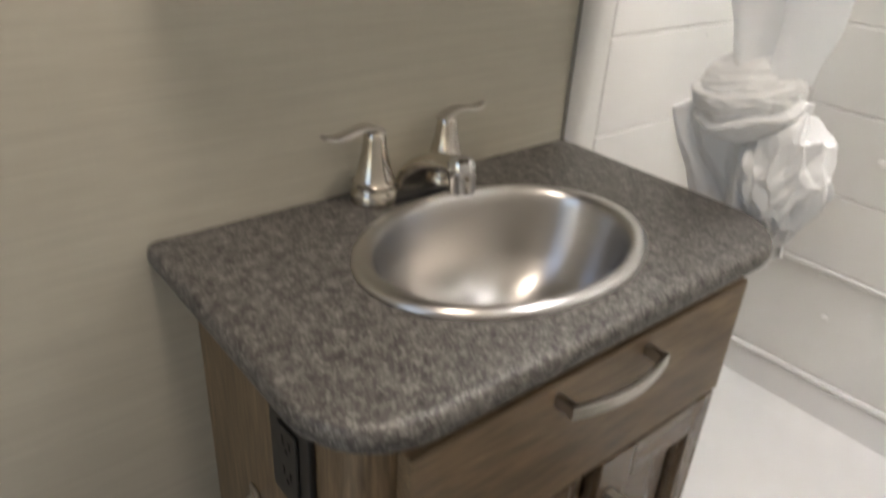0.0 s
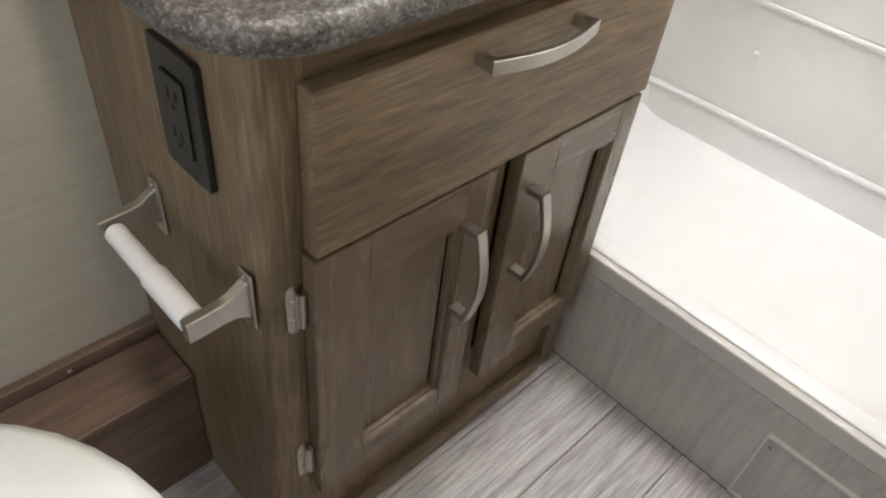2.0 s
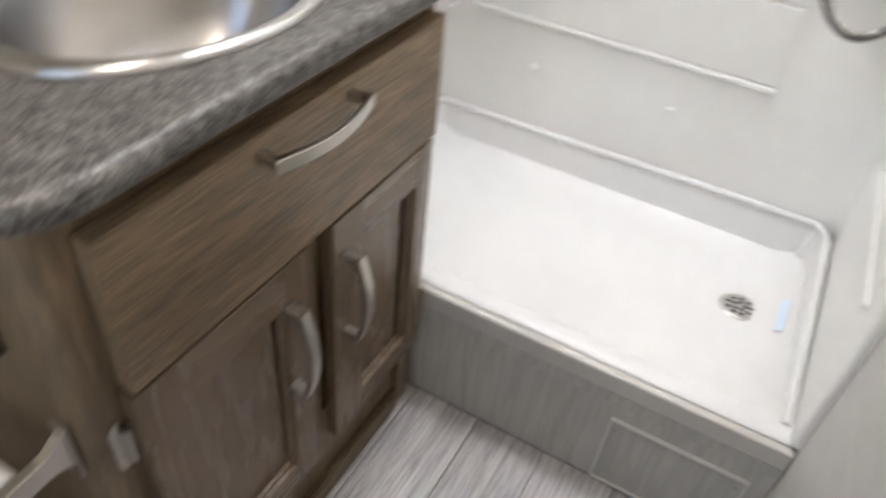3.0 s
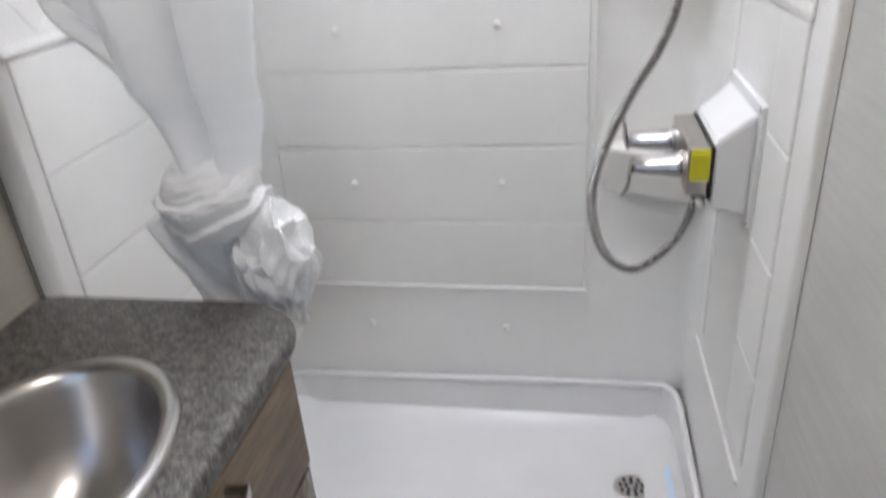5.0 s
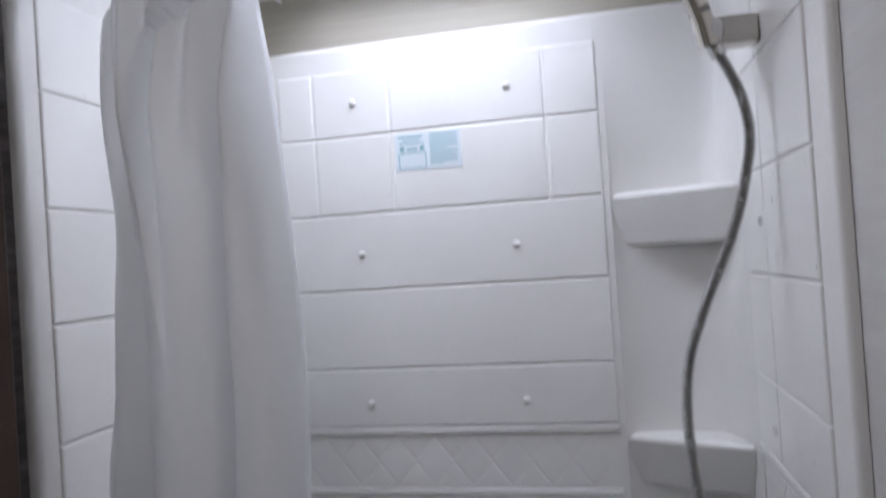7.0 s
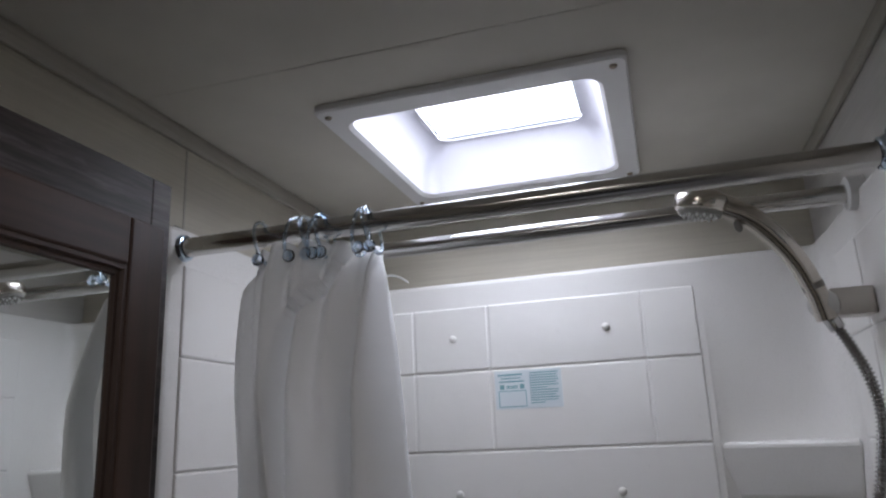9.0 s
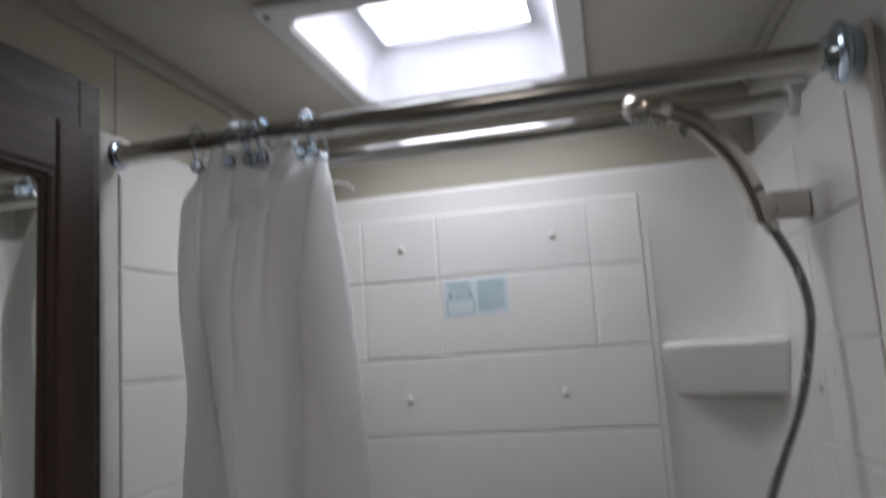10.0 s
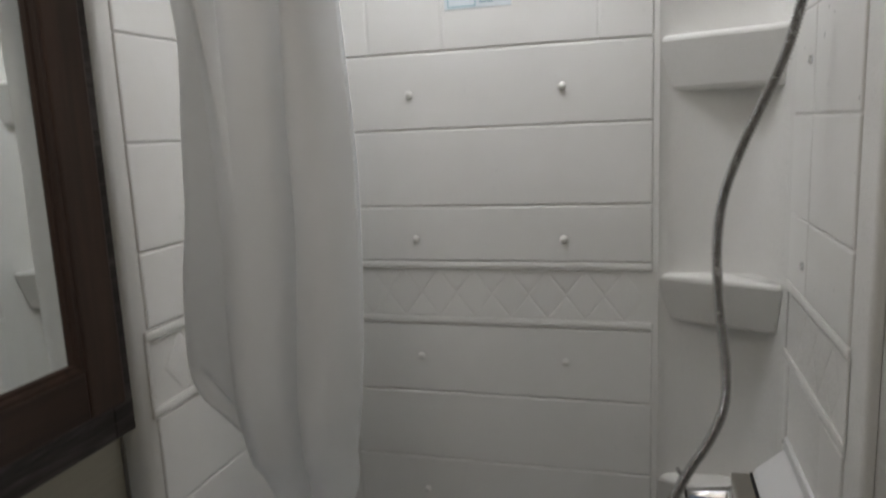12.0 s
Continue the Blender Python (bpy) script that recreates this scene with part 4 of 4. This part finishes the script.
for nm, b, mat in (("face_stile", (MX0, MX0 + 0.05, MZ0, MZ1), DARKWOOD), ("face_stile", (MX1 - 0.030, MX1, MZ0, MZ1), DARKWOOD)):
    part(nm, box(bmn(), b[0], b[1], MY, -0.090, b[2], b[3], 0.001), mat, mc)
part("face_rail", box(bmn(), MX0 + 0.0502, MX1 - 0.0302, MY, -0.090, MZ1 - 0.075, MZ1, 0.001), DARKWOOD, mc, "weathered wood-print top rail")
part("face_rail", box(bmn(), MX0 + 0.0502, MX1 - 0.0302, MY, -0.090, MZ0, MZ0 + 0.055, 0.001), DARKWOOD, mc)
DX0, DX1, DZ0, DZ1, DY = MX0 + 0.020, MX1 - 0.030, MZ0 + 0.045, MZ1 - 0.060, -0.123
door = part("door", box(bmn(), DX0 + 0.05, DX1 - 0.05, DY + 0.012, MY - 0.0008, DZ0 + 0.05, DZ1 - 0.05), BLACK, mc, "dark framed mirror door")
FW = 0.050
for b, mat in (((DX0, DX0 + FW, DZ0, DZ1), ESPRESSO), ((DX1 - FW, DX1, DZ0, DZ1), ESPRESSO), ((DX0 + FW + 0.0002, DX1 - FW - 0.0002, DZ0, DZ0 + FW), ESPRESSO_H), ((DX0 + FW + 0.0002, DX1 - FW - 0.0002, DZ1 - FW, DZ1), ESPRESSO_H)):
    part("door_frame", box(bmn(), b[0], b[1], DY, MY - 0.0004, b[2], b[3], 0.003, 2), mat, door)
bm = bmn()
A = [(DX0 + FW, DZ0 + FW), (DX1 - FW, DZ0 + FW), (DX1 - FW, DZ1 - FW), (DX0 + FW, DZ1 - FW)]
loops = []
for d, y in ((-0.001, DY + 0.002), (0.004, DY + 0.002), (0.006, DY + 0.006), (0.010, DY + 0.006), (0.012, DY + 0.011)):
    loops.append([(x + d * sx, y, z + d * sz) for (x, z), (sx, sz) in zip(A, ((1, 1), (-1, 1), (-1, -1), (1, -1)))])
ring_between(bm, loops)
part("bead", bm, ESPRESSO, door, angle=20)
part("mirror_glass", box(bmn(), DX0 + FW + 0.002, DX1 - FW - 0.002, DY + 0.0095, DY + 0.0115, DZ0 + FW + 0.002, DZ1 - FW - 0.002), MIRROR, door, "clear mirror glass")

# ---------------------------------------------------------------- rods
def rod(name, x, z, y0, y1, r, label, flange):
    th = thing(name, (x, (y0 + y1) / 2, z), label, "rod")
    part("tube", sweep(bmn(), [(x, y0 + (y1 - y0) * k / 12, z) for k in range(13)], r, 20), ROD, th)
    for y, s in ((y0, 1), (y1, -1)):
        if flange == "clear":
            bm = lathe(bmn(), [(0.025, 0), (0.027, 0.009), (0.031, 0.012), (0.031, 0.016), (0.028, 0.019), (0.021, 0.021), (0.0180, 0.026), (0.0165, 0.031), (0.0135, 0.032), (0.0135, 0.002)], axes((x, y, z), (0, s, 0)), 28)
            part("end_flange", bm, BLUECHROME, th, "bluish chrome end flange", angle=40)
        else:
            bm = lathe(bmn(), [(0.022, 0), (0.022, 0.020), (0.019, 0.022), (0.0145, 0.022)], axes((x, y, z), (0, s, 0)), 24)
            part("end_cap", bm, WHITE, th, "white plastic end cap", angle=40)
    return th


rod("curtain_rod", 0.620, 1.843, SURR_S + 0.0006, -0.0012, 0.0128, "satin chrome shower curtain rod with round flanges", "clear")
rod("hanging_rod", 0.845, 1.869, S_WALL + 0.0012, -0.0012, 0.0125, "straight satin chrome rod inside the shower", "white")

# ---------------------------------------------------------------- curtain
cur = thing("shower_curtain", (0.63, -0.21, 1.82), "white cloth shower curtain bunched and tied in a knot", "shower curtain")
LEFT = ((1.826, -0.122), (1.78, -0.107), (1.68, -0.098), (1.55, -0.104), (1.46, -0.098), (1.34, -0.091), (1.25, -0.077), (1.14, -0.071), (1.11, -0.080), (1.07, -0.116), (1.03, -0.148), (0.99, -0.176), (0.95, -0.192), (0.92, -0.198))
RIGHT = ((1.826, -0.294), (1.78, -0.303), (1.69, -0.313), (1.57, -0.325), (1.45, -0.332), (1.35, -0.335), (1.20, -0.331), (1.10, -0.322), (1.05, -0.313), (1.00, -0.304), (0.97, -0.298), (0.945, -0.289), (0.92, -0.284))
FOLD_A = ((1.826, -0.146), (1.70, -0.150), (1.55, -0.167), (1.39, -0.180), (1.19, -0.180), (1.04, -0.188), (0.92, -0.206))
FOLD_B = ((1.826, -0.262), (1.80, -0.255), (1.77, -0.240), (1.748, -0.218), (1.733, -0.202), (1.70, -0.196), (1.62, -0.192), (1.45, -0.210), (1.20, -0.222), (0.92, -0.228))
FOLD_C = ((1.826, -0.285), (1.75, -0.288), (1.55, -0.277), (1.32, -0.268), (1.16, -0.257), (1.05, -0.256), (0.92, -0.246))


def along(table, z):
    """The value at a height, on an eased line through a table of (height, value)."""
    for k, ((z1, a), (z0, b)) in enumerate(zip(table, table[1:])):
        if z >= z0:
            t = max(0.0, min(1.0, (z1 - z) / (z1 - z0)))
            before, after = table[max(k - 1, 0)][1], table[min(k + 2, len(table) - 1)][1]
            m0, m1 = (b - before) / 2, (after - a) / 2
            return a + m0 * t + (3 * (b - a) - 2 * m0 - m1) * t * t + (m0 + m1 - 2 * (b - a)) * t ** 3
    return table[-1][1]


def rise(t):
    t = max(0.0, min(1.0, t))
    return t * t * (3 - 2 * t)


def curtain_sheet():
    """The hanging cloth: three broad panels that lap over one another, gathered at both ends."""
    bm = bmn()
    nv, nu = 120, 170
    grid = []
    for j in range(nv + 1):
        v = j / nv
        z = 1.826 + (0.915 - 1.826) * v
        yl, yr, yc = along(LEFT, z), along(RIGHT, z), along(FOLD_C, z)
        ya = min(along(FOLD_A, z), yl - 0.004)
        yb = min(along(FOLD_B, z), ya - 0.014)
        lap = rise((z - 1.34) / 0.34)                         # the second lap runs out downwards
        top = max(0.0, 1 - v * 5.0)
        tie = rise((1.12 - z) / 0.18)
        left = min(1.0, (yl - ya) / 0.04)
        row = []
        for i in range(nu + 1):
            y = yl + (yr - yl) * i / nu
            d = 0.011 * (1 - math.exp((y - yl) / (0.004 + 0.004 * left))) + 0.007
            d += (0.004 + 0.024 * left) * rise((ya + 0.003 - y) / 0.006)
            d -= 0.016 * left * math.exp(-((y - ya - 0.007) / 0.0045) ** 2)
            d += 0.011 * max(0.0, 1 - v * 3.2) * math.sin(math.tau * (y + 0.150) / 0.038 + 5 * v)
            if yc < y < ya:
                d += 0.019 * math.sin(math.pi * (ya - y) / (ya - yc)) ** 0.8
            if yr < y < yc:
                d += 0.013 * math.sin(math.pi * (yc - y) / (yc - yr)) ** 0.8
            if y < yb + 0.002:
                d -= 0.034 * lap * rise((yb + 0.002 - y) / 0.006) * math.exp((y - yb) / 0.018)
            d -= 0.020 * math.exp(-((y - yc) / 0.006) ** 2) + 0.032 * math.exp((yr - y) / 0.008)
            d *= 1 + 0.22 * noise.noise(Vector((y * 14, v * 2.6, 5.1)))
            d *= (1 - 0.30 * tie) * (1 - 0.40 * top)
            u = i / nu
            x = 0.655 - 1.65 * d - 0.012 * tie * math.sin(math.pi * u)
            x += 0.0040 * noise.noise(Vector((y * 22, v * 5, 3.3))) + 0.0006 * noise.noise(Vector((y * 60 + v * 4, v * 18, 9.1)))
            inset, corner = (yl - y) * 0.75, max(0.0, 1 - abs(z - 1.085) / 0.045)
            x += corner * (0.022 * math.exp(-((inset - 0.022) / 0.006) ** 2) - 0.014 * math.exp(-((inset - 0.008) / 0.007) ** 2))      # turned-up corner of the hem
            sag = -0.009 * (0.5 - 0.5 * math.cos(math.tau * (y + 0.145) / 0.042)) * max(0.0, 1 - v * 14)
            row.append(bm.verts.new((x, y, z + sag)))
        grid.append(row)
    for a, b in zip(grid, grid[1:]):
        for i in range(len(a) - 1):
            bm.faces.new((a[i], a[i + 1], b[i + 1], b[i]))
    return bm


sheet = part("sheet", curtain_sheet(), CLOTH, cur, "hanging gathered cloth", angle=80)
sm = sheet.modifiers.new("thickness", "SOLIDIFY")
sm.thickness, sm.offset = 0.0016, 0



def cloth_part(name, bm, label=""):
    ob = part(name, bm, THICK, cur, label, angle=80)
    s_ = ob.modifiers.new("thickness", "SOLIDIFY")
    s_.thickness, s_.offset = 0.0018, 0
    return ob


def bundle(centre, radii, seed, shape, taper=0.0):
    """A closed lump of cloth: an ellipsoid whose radius follows shape(direction)."""
    bm = bmn()
    bmesh.ops.create_icosphere(bm, subdivisions=6, radius=1.0)
    for v in bm.verts:
        n = v.co.normalized()
        r = shape(n) + 0.03 * noise.noise(n * 2.2 + Vector((seed, 0, 0)))
        thin = 1 + taper * min(0.0, n.z)                      # narrower towards its foot
        v.co = Vector(centre) + Vector((n.x * radii[0] * thin, n.y * radii[1] * thin, n.z * radii[2])) * r
    return bm


def lapped(n):
    """Turns of cloth that lap over one another, slanting down to one side."""
    s_ = 1.55 * (0.93 * n.z + 0.30 * n.y - 0.25 * n.y * n.y) + 0.30 * noise.noise(n * 1.3) + 0.46
    f = s_ - math.floor(s_)
    lip = f ** 0.7 if f < 0.86 else 0.90 * (1 - (f - 0.86) / 0.14) ** 2
    fine = 0.5 - abs(noise.noise(Vector((2.2 * n.x, 2.2 * n.y, 7.0 * (n.z + 0.35 * n.y)))))
    return 0.86 + 0.20 * lip + 0.10 * fine


def crumpled(n):
    """Crushed cloth: dents with sharp ridges between them."""
    d = noise.voronoi(Vector((1.5 * n.x, 2.1 * n.y, 1.7 * n.z)) + Vector((2.7, 0.4, 1.3)))[0]
    return 0.70 + 0.55 * max(0.0, 0.60 - 0.95 * (d[1] - d[0])) + 0.14 * noise.noise(n * 2.6)


part("knot", bundle((0.628, -0.234, 0.889), (0.053, 0.066, 0.053), 0.6, lapped), THICK, cur, "thick lapped turns of the knot", angle=180)
part("loose_end", bundle((0.628, -0.300, 0.806), (0.038, 0.053, 0.086), 2.2, crumpled, 0.55), THICK, cur, "crumpled loose end below the knot", angle=35)


def drape(name, left, right, x0, bulge, folds, seed, label=""):
    """Loose cloth between two edges of (y, z), with sharp folds along lines a u + b v = c: (a, b, c, depth, width)."""
    bm = bmn()
    lo, hi = [even([Vector((0, y, z)) for y, z in edge], 48) for edge in (left, right)]
    nu, m, rows = 40, len(lo) - 1, []
    for j, (p, q) in enumerate(zip(lo, hi)):
        v = j / m
        row = []
        for i in range(nu + 1):
            u = i / nu
            x = x0 - bulge * math.sin(math.pi * u) ** 0.7 * (0.5 + 0.5 * math.sin(math.pi * min(1, v * 1.3)))
            for a, b, c, deep, wide in folds:
                x -= deep * max(0.0, 1 - abs(a * u + b * v - c) / wide) * min(1.0, 5 * v)
            x += 0.004 * noise.noise(Vector((3 * u, 3 * v, seed))) + 0.0016 * noise.noise(Vector((9 * u, 9 * v, seed)))
            jag = 0.006 * noise.noise(Vector((4 * u, 2 * v, seed + 4)))
            w = p.lerp(q, u)
            row.append(bm.verts.new((x, w.y + 0.3 * jag, w.z + jag * v)))
        rows.append(row)
    for a, b in zip(rows, rows[1:]):
        for i in range(nu):
            bm.faces.new((a[i], a[i + 1], b[i + 1], b[i]))
    return cloth_part(name, bm, label)


drape("flap", [(-0.170, 0.878), (-0.134, 0.855), (-0.148, 0.818), (-0.172, 0.782), (-0.192, 0.735)], [(-0.235, 0.872), (-0.246, 0.850), (-0.257, 0.810), (-0.264, 0.770), (-0.264, 0.730)],
      0.634, 0.016, ((1, -0.5, 0.10, -0.010, 0.20), (1, 0.25, 0.80, -0.014, 0.22), (1, 0.1, 0.96, 0.014, 0.14)), 1.7, "smooth loose flap beside the knot")
drape("tail", [(-0.243, 0.866), (-0.255, 0.830), (-0.264, 0.795), (-0.289, 0.752), (-0.304, 0.702)], [(-0.284, 0.870), (-0.300, 0.846), (-0.310, 0.806), (-0.316, 0.768), (-0.318, 0.714)],
      0.628, 0.004, ((1, 0.2, 0.30, 0.022, 0.20), (1, -0.4, 0.42, -0.024, 0.28), (-0.5, 1, 0.10, 0.020, 0.18), (0.6, 1, 1.05, 0.016, 0.20)), 6.3, "narrow folded end under the knot")
bm = bmn()      # small end of the hem at the top
pts = spline([(0.640, -0.284, 1.775), (0.640, -0.304, 1.780), (0.642, -0.318, 1.777), (0.644, -0.328, 1.770)], 5)
sweep(bm, pts, lambda s: (0.0012, 0.004 * (1 - 0.6 * s)), 8, (0, 0, 1))
part("hem_end", bm, CLOTH, cur)

# clear curtain rings with round beads
for k, y in enumerate((-0.154, -0.195, -0.217, -0.226, -0.236, -0.283, -0.297)):
    rg = thing("curtain_ring", (0.620, y, 1.83), "clear bluish plastic curtain ring", "curtain ring", "rings on the curtain rod")
    bm = bmn()
    tw = (0.006, -0.004, 0.008, -0.006, 0.004, -0.005, 0.006)[k]
    pts = [(0.610 + 0.0255 * math.cos(a), y + tw * math.sin(a), 1.830 + 0.0285 * math.sin(a)) for a in (math.tau * q / 24 for q in range(25))]
    sweep(bm, pts, 0.0022, 8, None, False)
    part("hoop", bm, RING, rg)
    bm = bmn()
    bmesh.ops.create_icosphere(bm, subdivisions=2, radius=0.0080, matrix=Matrix.Translation((0.580, y - 0.008, 1.803)) @ Matrix.Diagonal((0.7, 1, 1, 1)))
    part("bead", bm, RING, rg, "round clear bead")

# ---------------------------------------------------------------- hand shower, bracket, hose, valve
br = thing("shower_bracket", (0.842, SURR_S, 1.728), "brushed nickel wall bracket for the hand shower", "bracket")
part("arm", box(bmn(), 0.826, 0.858, SURR_S + 0.0036, -0.814, 1.711, 1.746, 0.003, 2), NICKEL, br)
part("joint", lathe(bmn(), [(0.0185 * math.sin(a), -0.0185 * math.cos(a)) for a in (0.06 + 3.02 * k / 14 for k in range(15))], axes((0.812, -0.803, 1.724), (-0.75, 0.25, 0.45)), 26), VALVE, br, "polished ball joint", angle=60)

hs = thing("hand_shower", (0.79, -0.75, 1.82), "brushed nickel hand shower head in its bracket", "shower head")
hp = spline([(0.808, -0.803, 1.706), (0.802, -0.794, 1.743), (0.795, -0.774, 1.788), (0.788, -0.738, 1.834), (0.782, -0.700, 1.857), (0.779, -0.676, 1.864)], 6)
part("grip", sweep(bmn(), hp, lambda s: (0.0122 + 0.0030 * s * s, 0.0130 + 0.006 * s * s), 18), SATIN, hs, angle=60)
part("collar", sweep(bmn(), hp[6:8], 0.0131, 18), GREY, hs, "dark collar on the grip", angle=40)
hm = axes((0.778, -0.678, 1.864), (-0.10, -0.22, 1.0))
head = part("head", lathe(bmn(), [(0.024, -0.016), (0.031, -0.012), (0.033, -0.002), (0.031, 0.006), (0.024, 0.012), (0.012, 0.015), (0.001, 0.0155)], hm, 30), SATIN, hs, "round spray head", angle=40)
part("spray_face", lathe(bmn(), [(0.0285, -0.0135), (0.026, -0.0185), (0.001, -0.0195)], hm, 26), GREY, head, "grey spray face", angle=30)
for r, n in ((0.010, 6), (0.020, 14)):
    for k in range(n):
        a = math.tau * k / n
        part("nozzle", lathe(bmn(), [(0.0017, -0.017), (0.0013, -0.0225), (0.0004, -0.023)], hm @ Matrix.Translation((r * math.cos(a), r * math.sin(a), 0)), 6), WHITE, head)
part("lever", lathe(bmn(), [(0.004, 0), (0.005, 0.008), (0.003, 0.013)], axes((0.782, -0.716, 1.832), (-0.3, -0.2, -1)), 10), GREY, head)

ho = thing("shower_hose", (0.8, -0.77, 1.2), "ribbed steel shower hose hanging in a loop", "hose")
hl = spline([(0.818, -0.808, 1.708), (0.811, -0.822, 1.676), (0.802, -0.834, 1.636), (0.796, -0.838, 1.593), (0.793, -0.830, 1.546), (0.791, -0.813, 1.486), (0.788, -0.774, 1.396), (0.786, -0.752, 1.331), (0.784, -0.745, 1.271), (0.782, -0.748, 1.202), (0.780, -0.758, 1.116), (0.778, -0.757, 1.061), (0.776, -0.739, 1.011), (0.772, -0.712, 0.964), (0.768, -0.682, 0.895), (0.766, -0.670, 0.830), (0.768, -0.681, 0.771), (0.772, -0.706, 0.737), (0.780, -0.739, 0.730), (0.792, -0.780, 0.766), (0.802, -0.801, 0.816), (0.806, -0.806, 0.849)], 100)

hl = even(hl, 2400)
part("tube", sweep(bmn(), hl, lambda s: 0.0059 + 0.0013 * math.sin(s * math.tau * 240), 10), HOSE, ho, angle=80)
for a, b in ((hl[0], hl[20]), (hl[-1], hl[-25])):
    d = (b - a).normalized()
    part("ferrule", lathe(bmn(), [(0.008, -0.002), (0.0095, 0.0), (0.0095, 0.014), (0.008, 0.017)], axes(a, d), 16), CHROME, ho)

vb = thing("shower_valve", (0.87, SURR_S, 0.87), "chrome two-handle shower valve on a white wall box", "shower valve")
part("plate", box(bmn(), 0.772, 0.962, SURR_S + 0.0002, SURR_S + 0.0065, 0.790, 0.946, 0.002, 2), WHITE, vb, "white mounting plate")
bm = bmn()
y0, y1 = SURR_S + 0.0066, -0.818
lo = [bm.verts.new(p) for p in ((0.786, y0, 0.803), (0.950, y0, 0.803), (0.950, y0, 0.933), (0.786, y0, 0.933))]
hi = [bm.verts.new(p) for p in ((0.792, y1, 0.810), (0.946, y1, 0.810), (0.946, y1, 0.896), (0.792, y1, 0.896))]
bm.faces.new(lo), bm.faces.new(hi)
for k in range(4):
    bm.faces.new((lo[k], lo[(k + 1) % 4], hi[(k + 1) % 4], hi[k]))
bmesh.ops.bevel(bm, geom=list(bm.edges), offset=0.003, segments=2, affect="EDGES")
part("wall_box", bm, WHITE, vb, "white wedge-shaped box", angle=30)
for x in (0.7775, 0.9565):
    for z in (0.7955, 0.9405):
        screw(vb, (x, SURR_S + 0.0064, z), (0, 1, 0), 0.0038, CHROME)
part("gasket", box(bmn(), 0.7905, 0.9475, -0.8178, -0.8140, 0.8225, 0.8905), BLACK, vb)
part("valve_body", box(bmn(), 0.792, 0.946, -0.8138, -0.787, 0.826, 0.890, 0.003, 3), NICKEL, vb, "flat nickel valve body")
part("label_sheet", box(bmn(), 0.7912, 0.7918, -0.8136, -0.7900, 0.847, 0.889), YELLOW, vb, "yellow warning sticker")
for k in range(5):
    part("print_bar", box(bmn(), 0.7908, 0.7911, -0.8115, -0.7915, 0.8510 + k * 0.0062, 0.8524 + k * 0.0062), BLACK, vb)
for x, sgn in ((0.820, -1), (0.922, 1)):
    c = Vector((x, -0.787, 0.857))
    bm = lathe(bmn(), [(0.0190, -0.0005), (0.0190, 0.004), (0.0172, 0.006), (0.0168, 0.009), (0.0178, 0.0105), (0.0170, 0.015), (0.0128, 0.046), (0.0108, 0.060), (0.0112, 0.064), (0.001, 0.066)], axes(c, (0, 1, 0)), 28)
    kb = part("handle_knob", bm, VALVE, vb, "conical chrome handle", angle=40)
    pts = spline([c + Vector((0, 0.0635, -sgn * 0.010)), c + Vector((0, 0.0680, sgn * 0.006)), c + Vector((0, 0.0690, sgn * 0.022)), c + Vector((0, 0.0730, sgn * 0.034)), c + Vector((0, 0.0785, sgn * 0.042))], 5)
    part("lever", sweep(bmn(), pts, lambda s: (0.0034, 0.0092 - 0.0035 * s), 12, (0, 1, 0)), VALVE, kb, angle=60)
part("outlet", lathe(bmn(), [(0.009, 0.0), (0.010, 0.002), (0.010, 0.012), (0.008, 0.014)], axes((0.802, -0.804, 0.821), (0, 0, -1)), 16), CHROME, vb)

# ---------------------------------------------------------------- floor planks
def planks():
    rng = random.Random(5)
    y, w = -0.313 + 0.125 * 3, 0.125
    while y > S_WALL:
        y0, y1 = max(y - w, S_WALL + 0.001), min(y, -0.001)
        x = W_WALL - rng.random() * 0.7
        while x < 0.600 and y1 - y0 > 0.01:
            x0, x1 = max(x, W_WALL + 0.001), min(x + 0.92, 0.6005)
            if x1 - x0 > 0.02:
                part("plank", box(bmn(), x0 + 0.0006, x1 - 0.0006, y0 + 0.0006, y1 - 0.0006, -0.006, 0.0, 0.0009, 1), PLANK, FLOOR, smooth=False)
            x += 0.92
        y -= w


planks()
